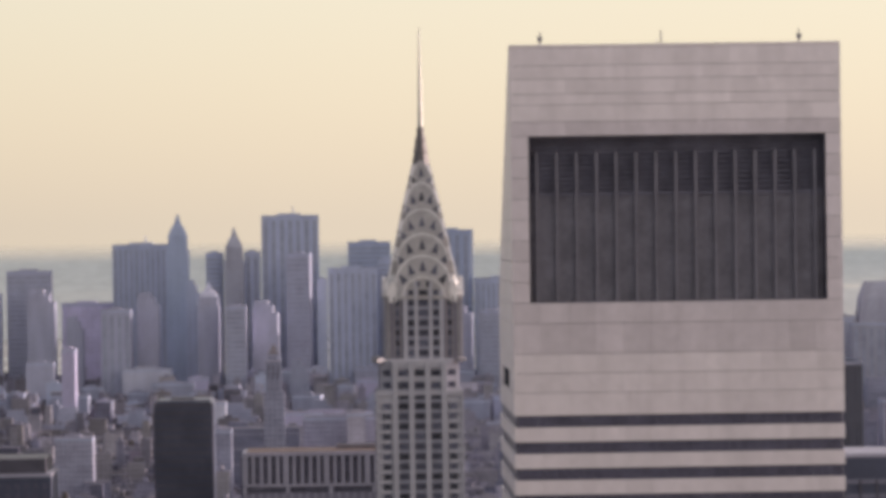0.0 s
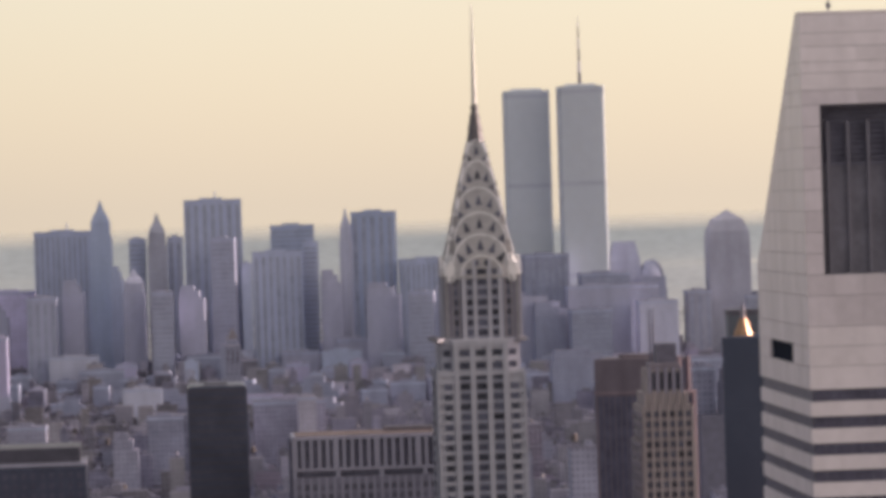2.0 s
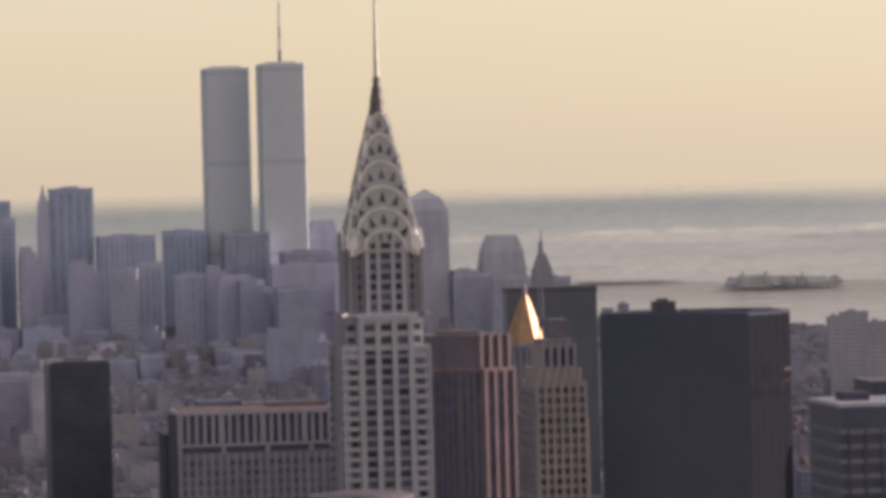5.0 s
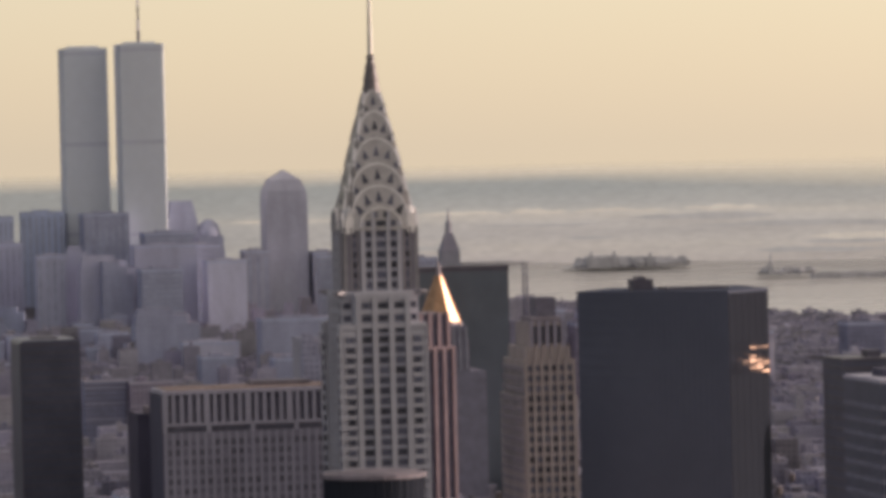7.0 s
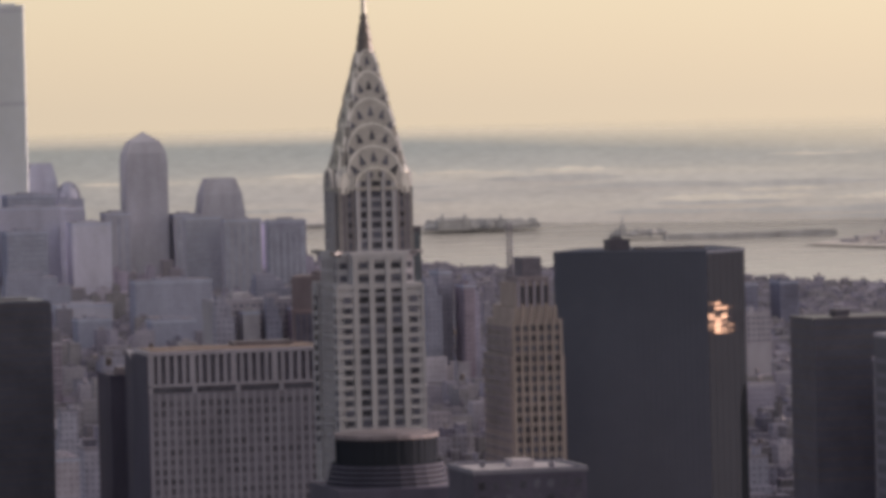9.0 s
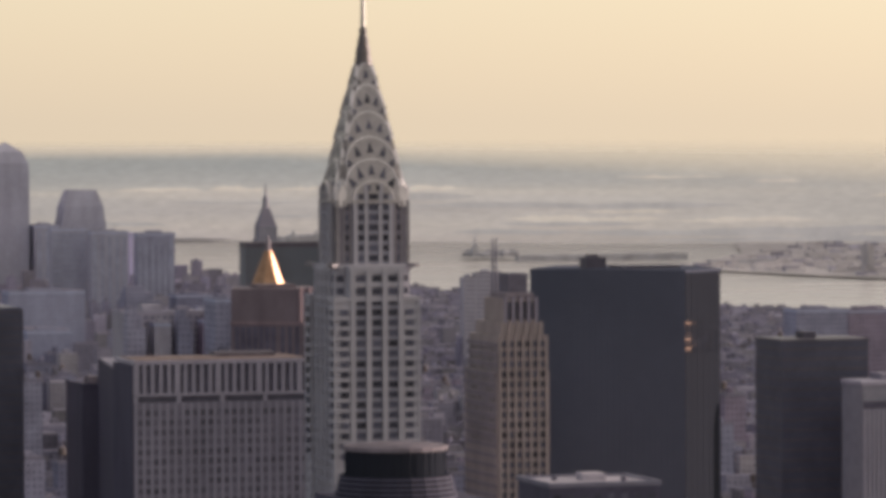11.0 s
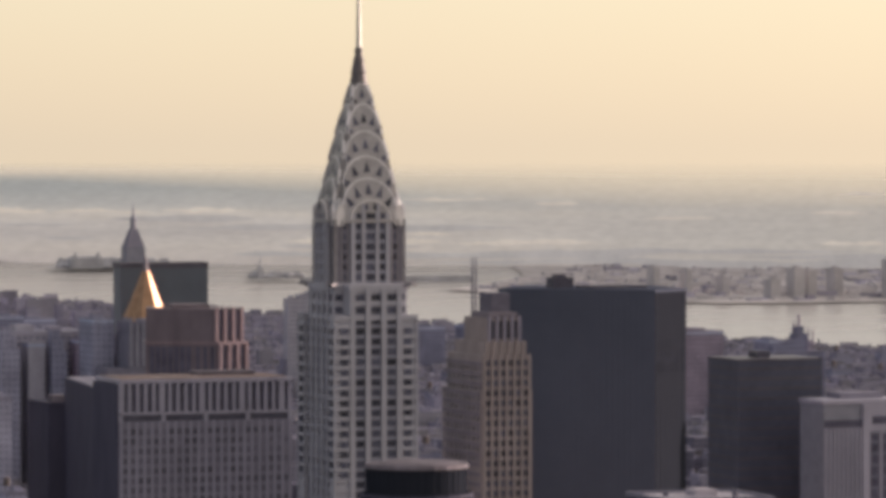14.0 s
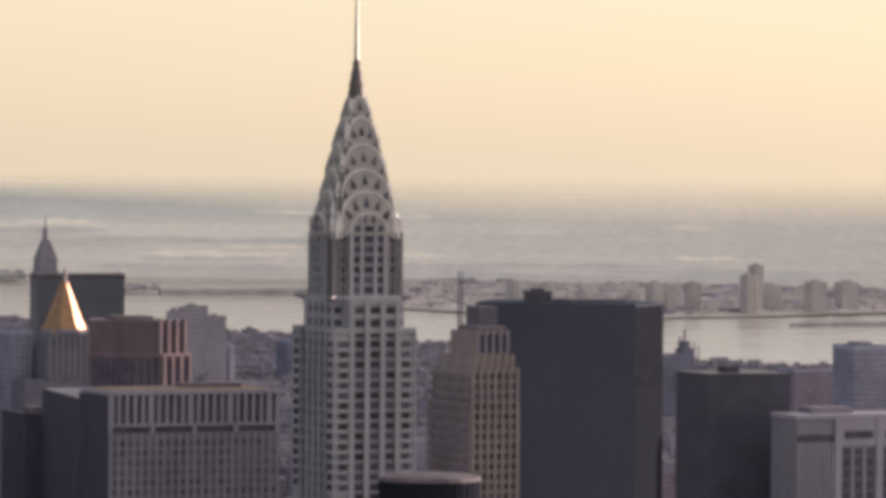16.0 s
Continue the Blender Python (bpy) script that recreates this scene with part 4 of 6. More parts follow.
def black_slab():
    t = thing("black_tower", (-84.5, 209, 0), "narrow black glass tower with rounded top corners", "skyscraper")
    w, z1, r = 11.0, 189.0, 1.8
    prof = [(-w, 0), (w, 0)] + [(w - r + r * math.cos(i * math.pi / 8), z1 - r + r * math.sin(i * math.pi / 8)) for i in range(5)] + \
        [(-w + r - r * math.sin(i * math.pi / 8), z1 - r + r * math.cos(i * math.pi / 8)) for i in range(5)]
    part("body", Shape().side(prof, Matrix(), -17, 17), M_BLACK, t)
    ribs = Shape()
    for i in range(13):
        u = -w + 0.8 + i * (2 * w - 1.6) / 12
        ribs.box(u - 0.1, u + 0.1, -17.25, -16.9, 60, z1 - 2.2)
    for i in range(30):
        ribs.box(-w + 0.3, w - 0.3, -17.15, -16.9, 100 + 3.0 * i, 100.9 + 3.0 * i)
    part("mullion_grid", ribs, M_BLACK_SP, t, kind="stuff")
    part("roof_unit", Shape().box(-5, 4, -6, 6, 188.9, 189.7), M_BLACK_SP, t)
    d = thing("dark_block", (-156, 200, 0), "low dark office block with a pale ledge below its top", "office building")
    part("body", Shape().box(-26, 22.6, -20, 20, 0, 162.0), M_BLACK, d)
    part("pale_ledge", Shape().box(-26, 22.8, -20.4, 20, 162.0, 163.3), M_CONC_L, d, "pale stone ledge")
    part("attic", Shape().box(-25.2, 20.6, -18.8, 19, 163.3, 168.8), M_BLACK_SP, d)
    pane = Shape().box(-0.9, 0.9, -0.1, 0.2, -1.0, 1.0).mesh("window", M_RIBBON)
    for r_ in range(5):
        for i in range(14):
            piece("window", pane, d, pose(-24 + 3.4 * i, -20.08, 158.5 - 3.6 * r_))


def west_dark_pair():
    t = thing("dark_tower", (218.5, 154, 0), "square dark bronze glass tower with rooftop plant", "skyscraper")
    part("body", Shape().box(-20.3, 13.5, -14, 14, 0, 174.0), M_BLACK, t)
    part("parapet", Shape().box(-20.5, 13.7, -14.2, 14.2, 174.0, 175.0), M_BLACK_SP, t)
    for i in range(16):
        z = 170.8 - 3.7 * i
        part("floor_band", Shape().box(-20.45, 13.65, -14.15, 14, z, z + 1.2), M_BLACK_SP, t)
    part("roof_house", Shape().box(-9, -4, -6, 2, 175.0, 177.4), M_BLACK_LIGHT, t)
    g = thing("stone_block", (238.5, 112, -2.4), "grey stone office block with ribbed bays and pale corner pilasters", "office building")
    part("body", Shape().box(-25.4, 30, -14, 6, 0, 162.5), M_SPAN, g)
    part("cornice", Shape().box(-25.8, 30, -14.6, 6.3, 162.5, 164.0), M_CONC_L, g)
    for u in (-8.5, 8.5, 25):
        part("pilaster", Shape().box(u - 1.3, u + 1.3, -15.0, -13.9, 90, 163.0), M_CONC_L, g, "pale stone pilaster")
    for u0, u1 in ((-7.2, 7.2), (9.8, 23.7)):
        part("top_storey", Shape().box(u0, u1, -14.5, -13.9, 152.5, 163.0), M_CONC_L, g, "pale plain top storey")
        part("slot", Shape().box(u0 + 1.2, u1 - 1.2, -14.6, -14.4, 155.2, 158.0), M_RIBBON, g, "dark slot window")
        for i in range(3):
            c = u0 + (u1 - u0) * (i + 0.5) / 3
            part("window_strip", Shape().box(c - 1.5, c + 1.5, -14.15, -13.8, 90, 151.5), M_RIBBON, g)
            for r in range(12):
                part("sill", Shape().box(c - 1.5, c + 1.5, -14.3, -14.0, 148.0 - 4.2 * r, 149.2 - 4.2 * r), M_SPANDREL, g)
        for i in range(2):
            c = u0 + (u1 - u0) * (i + 1) / 3
            part("mullion", Shape().box(c - 0.5, c + 0.5, -14.6, -13.9, 90, 152.5), M_CONC_L, g)
    for i in range(9):
        c = -24.6 + 1.75 * i
        part("rib", Shape().box(c - 0.32, c + 0.32, -14.7, -13.9, 90, 154.0), M_CONC_L, g)
    part("bay_frieze", Shape().box(-25.0, -9.9, -14.2, -13.8, 154.2, 156.8), M_RIBBON, g)
    part("penthouse", Shape().box(-15, 2, -6, 5, 164, 166.2), M_CONC, g)


def near_roofs():
    t = thing("round_topped_tower", (-22.0, -117, 0), "office tower topped by a dark round drum and flat cap", "office building")
    part("shaft", Shape().box(-19, 23.5, -20, 22, 0, 143), M_SHADE, t)
    for i in range(5):
        part("pale_band", Shape().round(0, 0, 18.8 - 0.4 * i, 143.0 + 1.45 * i, 18.6 - 0.4 * i, 143.6 + 1.45 * i, 24), M_SHADE, t)
    # near-black colour keeps the drum dark despite the sun
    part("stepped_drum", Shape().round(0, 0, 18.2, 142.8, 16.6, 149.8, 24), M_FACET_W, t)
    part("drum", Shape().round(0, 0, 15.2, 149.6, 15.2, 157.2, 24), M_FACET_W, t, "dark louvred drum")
    part("cap", Shape().round(0, 0, 15.9, 157.2, 15.6, 158.5, 24), M_ROOF, t, "flat dark cap")
    part("cap_top", Shape().round(1, 1, 12, 158.5, 11.5, 158.9, 24), M_ROOF, t)
    rib = Shape()
    for i in range(40):
        a = math.tau * i / 40
        rib.round(15.15 * math.cos(a), 15.15 * math.sin(a), 0.14, 149.8, 0.2, 157.2, 4)
    part("rib_ring", rib, M_FACET_W, t, kind="stuff")
    f = thing("flat_roof_block", (-60, -419, 0), "dark brown block with pale gravel roof and low parapet", "office building")
    part("body", Shape().box(-14, 13, -12.5, 12.5, 0, 170.6), M_SHADE, f)
    part("roof", Shape().box(-13.4, 12.4, -12, 12, 170.6, 170.95), M_ROOF_PALE, f, "pale gravel roof")
    for a, b, c, d in ((-14.3, 13.3, -12.8, -12.0), (-14.3, -13.4, -12.0, 12.0), (12.4, 13.3, -12.0, 12.0), (-14.3, 13.3, 12.0, 12.8)):
        part("parapet", Shape().box(a, b, c, d, 170.4, 171.5), M_SPANDREL, f)
    part("roof_house", Shape().box(-2, 3.5, -1, 5, 170.9, 172.6), M_ROOF_PALE, f)
    part("vent", Shape().round(7, -4, 0.8, 170.9, 0.8, 172.0, 8), M_LOUVRE, f)
    part("vent", Shape().round(-8, 3, 0.7, 170.9, 0.7, 171.9, 8), M_LOUVRE, f)
    pane = Shape().box(-0.8, 0.8, -0.1, 0.2, -0.9, 0.9).mesh("window", M_PANE)
    for r in range(4):
        for i in range(8):
            piece("window", pane, f, pose(-12.2 + 3.3 * i, -12.55, 167.8 - 3.4 * r))


def striped_tower():
    """A dark office tower banded with pale spandrels, near the camera."""
    t = thing("striped_office_tower", (104.5, -276, 0), "dark glass office tower with pale horizontal spandrel bands", "office building")
    w, d, h = 20.5, 18.0, 189.5
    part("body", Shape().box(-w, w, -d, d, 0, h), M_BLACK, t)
    band = Shape().box(-w - 0.3, w + 0.3, -d - 0.3, d + 0.3, 0, 1.3).mesh("spandrel_band", M_SPANDREL)
    for i in range(18):
        piece("spandrel_band", band, t, pose(0, 0, h - 7.2 - 3.95 * i))
    pier = Shape().box(-0.3, 0.3, -0.4, 0.3, 0, 60).mesh("pier", M_BLACK_SP)
    for i in range(9):
        piece("pier", pier, t, pose(-w + 2.3 + 4.5 * i, -d - 0.1, h - 66))
    part("parapet", Shape().box(-w - 0.2, w + 0.2, -d - 0.2, d + 0.2, h, h + 1.0), M_CONC_L, t, "pale parapet")
    part("roof_tank", Shape().lathe(2, 4, ((2.4, h + 1), (2.4, h + 3.6), (1.6, h + 4.6), (0.3, h + 5.0)), 14), M_CONC_L, t, "round pale roof tank")
    part("roof_house", Shape().box(-16, -9, -4, 6, h + 1, h + 3.2), M_SHADE, t)


def turned_red_tower():
    g0 = land(515)
    t = thing("red_brick_tower", (106, 526, g0), "red-brown brick tower set cornerwise with ribbed crown", "skyscraper")
    h = 182.4 - g0
    plan = [(-21.4, -4.0), (7.4, -17.0), (22.3, -12.5), (18.5, 20), (-13, 24)]
    part("body", Shape().prism(plan, 0, h - 15), M_RED_D, t)
    upper = [(-21.4, -4.0), (5.8, -16.2), (20.3, -11.8), (17.5, 19), (-13, 23)]
    part("crown", Shape().prism(upper, h - 15, h), M_RED_D, t, "plain red-brown brick crown")
    part("band", Shape().prism([(u * 1.03, v * 1.03) for u, v in plan], h - 15.6, h - 14.4), M_RED, t, "lighter brick band")

    def strip(p0, p1, lo, hi, z0, z1, out):
        """An upright strip on the face from p0 to p1 between two shares of its width."""
        a, b = Vector(p0), Vector(p1)
        nrm = Vector((b.y - a.y, a.x - b.x)).normalized()
        c, d = a.lerp(b, lo), a.lerp(b, hi)
        return Shape().prism([(v.x, v.y) for v in (c + nrm * out, d + nrm * out, d - nrm * 0.4, c - nrm * 0.4)], z0, z1)

    for i in range(7):
        lo = 0.05 + 0.085 * i
        part("window_strip", strip(plan[0], plan[1], lo, lo + 0.066, 10, h - 16.5, 0.12), M_RIBBON, t)
    for lo in (0.70, 0.80, 0.90):
        part("window_strip", strip(plan[0], plan[1], lo, lo + 0.05, 10, h - 16.5, 0.12), M_RIBBON, t)
    for side, z0, z1 in ((plan, 0, h - 15.6), (upper, h - 14.4, h + 0.5)):
        for i in range(4):
            part("rib", strip(side[1], side[2], 0.01 + 0.295 * i, 0.01 + 0.295 * i + 0.095, z0, z1, 1.5), M_RED, t, "brick rib catching the low sun")
        for i in range(3):
            part("window_strip", strip(side[1], side[2], 0.12 + 0.295 * i, 0.29 + 0.295 * i, max(10, z0 + 0.8), z1 - 1.5, 0.12), M_RIBBON, t)
    part("roof_house", Shape().box(-9, 8, -4, 12, h, h + 1.6), M_RED_D, t)


def gilded_tower():
    g0 = land(885)
    t = thing("gilded_tower", (196.8, 897, g0), "limestone tower with a gilded eight-sided pyramid roof", "skyscraper")
    z = 164.2 - g0
    part("shaft", Shape().steps(((-25, 22, -12, 30, 0, z - 26), (-13.2, 13.2, -12, 14, z - 26, z - 9), (-12.2, 12.2, -11, 12.5, z - 9, z - 2.0))), M_SPANDREL, t)
    rib = Shape().box(-0.6, 0.6, -0.7, 0.3, 0, 22).mesh("pilaster", M_SPAN)
    for i in range(8):
        piece("pilaster", rib, t, pose(-11.6 + 23.2 * i / 7, -12, z - 25))
    part("collar", Shape().round(0, 0, 12.6, z - 2.0, 12.2, z, 8, 0.393), M_CONC, t)
    courses, r0 = [], 11.2
    for q in range(16):
        r1 = 11.2 + (1.7 - 11.2) * ((q + 1) / 16) ** 0.96
        zq = z + 24.0 * q / 16
        courses += [(r0, zq), (r0 - 0.20, zq + 1.46)]
        r0 = r1
    py = Shape().lathe(0, 0, courses + [(1.6, z + 24.0)], 8, 0.305)
    part("pyramid", py, M_GOLD, t, "gilded tile pyramid catching the sun")
    for q in range(8):
        e = 0.305 + math.tau * q / 8
        hip = Shape().lathe(0, 0, ((0.35, 0), (0.28, 24)), 6)
        hip.v = [(x + math.cos(e) * (11.3 - 0.4 * h), y + math.sin(e) * (11.3 - 0.4 * h), h + z) for x, y, h in hip.v]
        part("hip_rib", hip, M_GOLD, t)
    part("lantern", Shape().lathe(0, 0, ((1.5, z + 24), (1.3, z + 27.5), (1.7, z + 27.6), (0.2, z + 32.0)), 8), M_COPPER, t)
    for i in range(4):
        a = math.tau * (i + 0.5) / 4
        part("pinnacle", Shape().round(13 * math.cos(a), 13 * math.sin(a), 0.9, z - 4, 0.15, z + 2.5, 6), M_GOLD, t)
    g0 = land(915)
    d = thing("dark_office_slab", (214, 950, g0), "broad dark green-grey glass office slab", "office building")
    h = 191.6 - g0
    part("body", Shape().box(-21, 27.2, -20, -6, 0, h), M_TEAL, d)
    rib = Shape()
    for i in range(24):
        rib.box(-20.7 + 2.05 * i - 0.1, -20.7 + 2.05 * i + 0.1, -20.2, -19.9, 0, h - 3)
    part("mullion_grid", rib, M_BLACK_SP, d, kind="stuff")
    part("parapet", Shape().box(-21.2, 27.4, -20.3, -5.7, h - 2.6, h + 0.3), M_BLACK_SP, d)
    g0 = land(1018)
    c = thing("clock_tower", (228.3, 1026, g0), "pale stone campanile with a steep roof and lantern", "tower")
    h = 198.0 - g0
    part("shaft", Shape().steps(((-5.4, 5.4, -5.4, 5.4, 0, h - 8), (-5.9, 5.9, -5.9, 5.9, h - 8, h - 6.8), (-5.2, 5.2, -5.2, 5.2, h - 6.8, h))), M_SPAN, c)
    part("pyramid_roof", Shape().taper(0, 0, 10.2, 10.2, h, 3.8, 3.8, h + 10), M_CONC, c, "steep grey roof")
    part("lantern", Shape().lathe(0, 0, ((1.9, h + 10), (1.7, h + 14.5), (2.1, h + 14.7), (1.2, h + 16.5), (0.8, h + 17), (0.1, h + 24.5)), 8), M_SPAN, c, "slim grey lantern and finial")


spired_tower()
slanted_tower()
finned_block()
stepped_brick_tower()
dark_glass_slab()
black_slab()
west_dark_pair()
near_roofs()
striped_tower()
turned_red_tower()
gilded_tower()


# ---- downtown skyline ----
YD = 2600.0


def twin_tower(x, y, top, label, mast):
    g = land(y)
    t = thing("twin_tower", (x, y, g), label, "skyscraper", "twin towers")
    w, h = 19.6, top - g
    c = 0.8
    plan = [(-w, -w + c), (-w + c, -w), (w - c, -w), (w, -w + c), (w, w - c), (w - c, w), (-w + c, w), (-w, w - c)]
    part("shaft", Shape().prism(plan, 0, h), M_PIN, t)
    for z in (h - 4.5, h * 0.655, h * 0.33):
        part("belt", Shape().prism([(u * 1.004, v * 1.004) for u, v in plan], z - 2.2, z + 1.4), M_PIN_BAND, t, "darker plant floor belt")
    rib = Shape()
    for i in range(30):
        u = -w + c + 0.6 + i * (2 * w - 2 * c - 1.2) / 29
        rib.box(u - 0.22, u + 0.22, -w - 0.25, -w + 0.1, 4, h - 1)
        rib.box(-w - 0.25, -w + 0.1, u - 0.22, u + 0.22, 4, h - 1)
    part("ribbing", rib, M_PIN, t, kind="stuff")
    part("roof_house", Shape().box(-13, 13, -13, 13, h, h + 1.8), M_PIN, t)
    if mast:
        mast_ = part("antenna", Shape().lathe(0, 0, ((1.5, h), (1.3, h + 12)), 8), M_SHADE, t, "tall slim antenna mast in dark and pale sections")
        for i, (r0, r1, z0, z1) in enumerate(((1.2, 1.1, 12, 22), (0.9, 0.85, 22, 33), (0.8, 0.7, 33, 43), (0.6, 0.5, 43, 53), (0.45, 0.2, 53, 62))):
            part("mast_section", Shape().lathe(0, 0, ((r0, h + z0), (r1, h + z1)), 8), M_SHADE if i % 2 else M_CONC_L, mast_)


twin_tower(216.5, 2622, 350.3, "silver-grey square tower with flat top, one of a pair", False)
twin_tower(262.0, 2585, 352.3, "silver-grey square tower carrying an antenna, one of a pair", True)


def far_tower(x0, x1, z1, mat, label, y=YD, crown="flat", depth=34.0, name="downtown_tower", turn=0.0):
    """A far skyscraper or block. crown: flat, spire, stepped, dome, pyramid or mitre."""
    g = land(y)
    cx = (x0 + x1) / 2
    high = name == "downtown_tower"
    t = thing(name, (cx, y + depth / 2, g), label, "skyscraper" if high else "building", "downtown skyline" if high else "blocks of the lower city", turn)
    w, d, h = (x1 - x0) / 2, depth / 2, z1 - g
    if turn:                                               # turned to show the camera a sunlit flank, width cut to keep the outline
        d = min(d, 0.7 * w)
        w = (w - d * abs(math.sin(radians(turn)))) / math.cos(radians(turn))
    if crown == "flat":
        part("shaft", Shape().box(-w, w, -d, d, 0, h), mat, t)
        part("parapet", Shape().box(-w - 0.2, w + 0.2, -d - 0.2, d + 0.2, h - 2.2, h - 0.9), M_FAR[1], t)
        part("roof_house", Shape().box(-w * 0.45, w * 0.35, -d * 0.5, d * 0.5, h, h + 1.6), mat, t)
    elif crown == "spire":
        part("shaft", Shape().steps(((-w, w, -d, d, 0, h * 0.80), (-w * 0.86, w * 0.86, -d * 0.86, d * 0.86, h * 0.80, h * 0.88))), mat, t)
        part("roof", Shape().stack([([(i * w * k, j * d * k) for i, j in ((-1, -1), (1, -1), (1, 1), (-1, 1))], h * z) for k, z in
                                    ((0.84, 0.88), (0.66, 0.91), (0.42, 0.935), (0.34, 0.94), (0.22, 0.965), (0.03, 1.0))]), mat, t, "stepped peaked roof")
    elif crown == "stepped":
        part("shaft", Shape().steps(((-w, w, -d, d, 0, h - 11), (-w * 0.95, w * 0.62, -d * 0.8, d * 0.8, h - 11, h - 4.5), (-w * 0.9, w * 0.2, -d * 0.5, d * 0.5, h - 4.5, h))), mat, t)
    elif crown == "dome":
        part("shaft", Shape().steps(((-w, w, -d, d, 0, h * 0.72), (-w * 0.94, w * 0.94, -d * 0.94, d * 0.94, h * 0.72, h * 0.84))), mat, t)
        part("dome", Shape().lathe(0, 0, [(max(0.3, w * 0.93 * math.cos(math.pi / 2 * i / 6)), h * 0.84 + h * 0.16 * math.sin(math.pi / 2 * i / 6)) for i in range(7)], 16), mat, t, "rounded dome")
    elif crown == "pyramid":
        part("shaft", Shape().box(-w, w, -d, d, 0, h * 0.80), mat, t)
        part("pyramid_roof", Shape().stack([([(i * w * k, j * d * k) for i, j in ((-1, -1), (1, -1), (1, 1), (-1, 1))], h * z) for k, z in
                                            ((1.0, 0.80), (0.95, 0.86), (0.72, 0.935), (0.02, 1.0))]), mat, t, "pointed pyramid roof")
    elif crown == "mitre":
        part("shaft", Shape().box(-w, w, -d, d, 0, h * 0.70), mat, t)
        part("mitre_roof", Shape().stack([([(i * w * k, j * d * k) for i, j in ((-1, -1), (1, -1), (1, 1), (-1, 1))], h * z) for k, z in
                                          ((0.97, 0.70), (0.9, 0.84), (0.72, 0.95), (0.62, 1.0))]), mat, t, "tapering flat-topped roof")
    if crown == "flat" and name == "downtown_tower" and w > 6 and mat not in (FL, FW):
        lines = Shape()
        if random.random() < 0.6:
            n = max(2, int(2 * w / random.uniform(4.5, 6.5)))
            for i in range(n):
                u = -w + 2 * w * (i + 0.5) / n
                lines.box(u - w / n * 0.42, u + w / n * 0.42, -d - 0.3, -d + 0.2, 3, h - 5)
        else:
            for i in range(int(h / 4.2)):
                lines.box(-w + 0.8, w - 0.8, -d - 0.3, -d + 0.2, h - 7 - 4.2 * i, h - 5.1 - 4.2 * i)
        part("window_grid", lines, M_STRIP, t, kind="stuff")
    if z1 - g > 100 and crown == "flat" and x1 - x0 > 45 and name == "downtown_tower":
        part("antenna", Shape().lathe(w * 0.1, 0, ((0.8, h + 1.6), (0.3, h + 8)), 6), M_FAR[1], t, "short roof antenna")
    return t


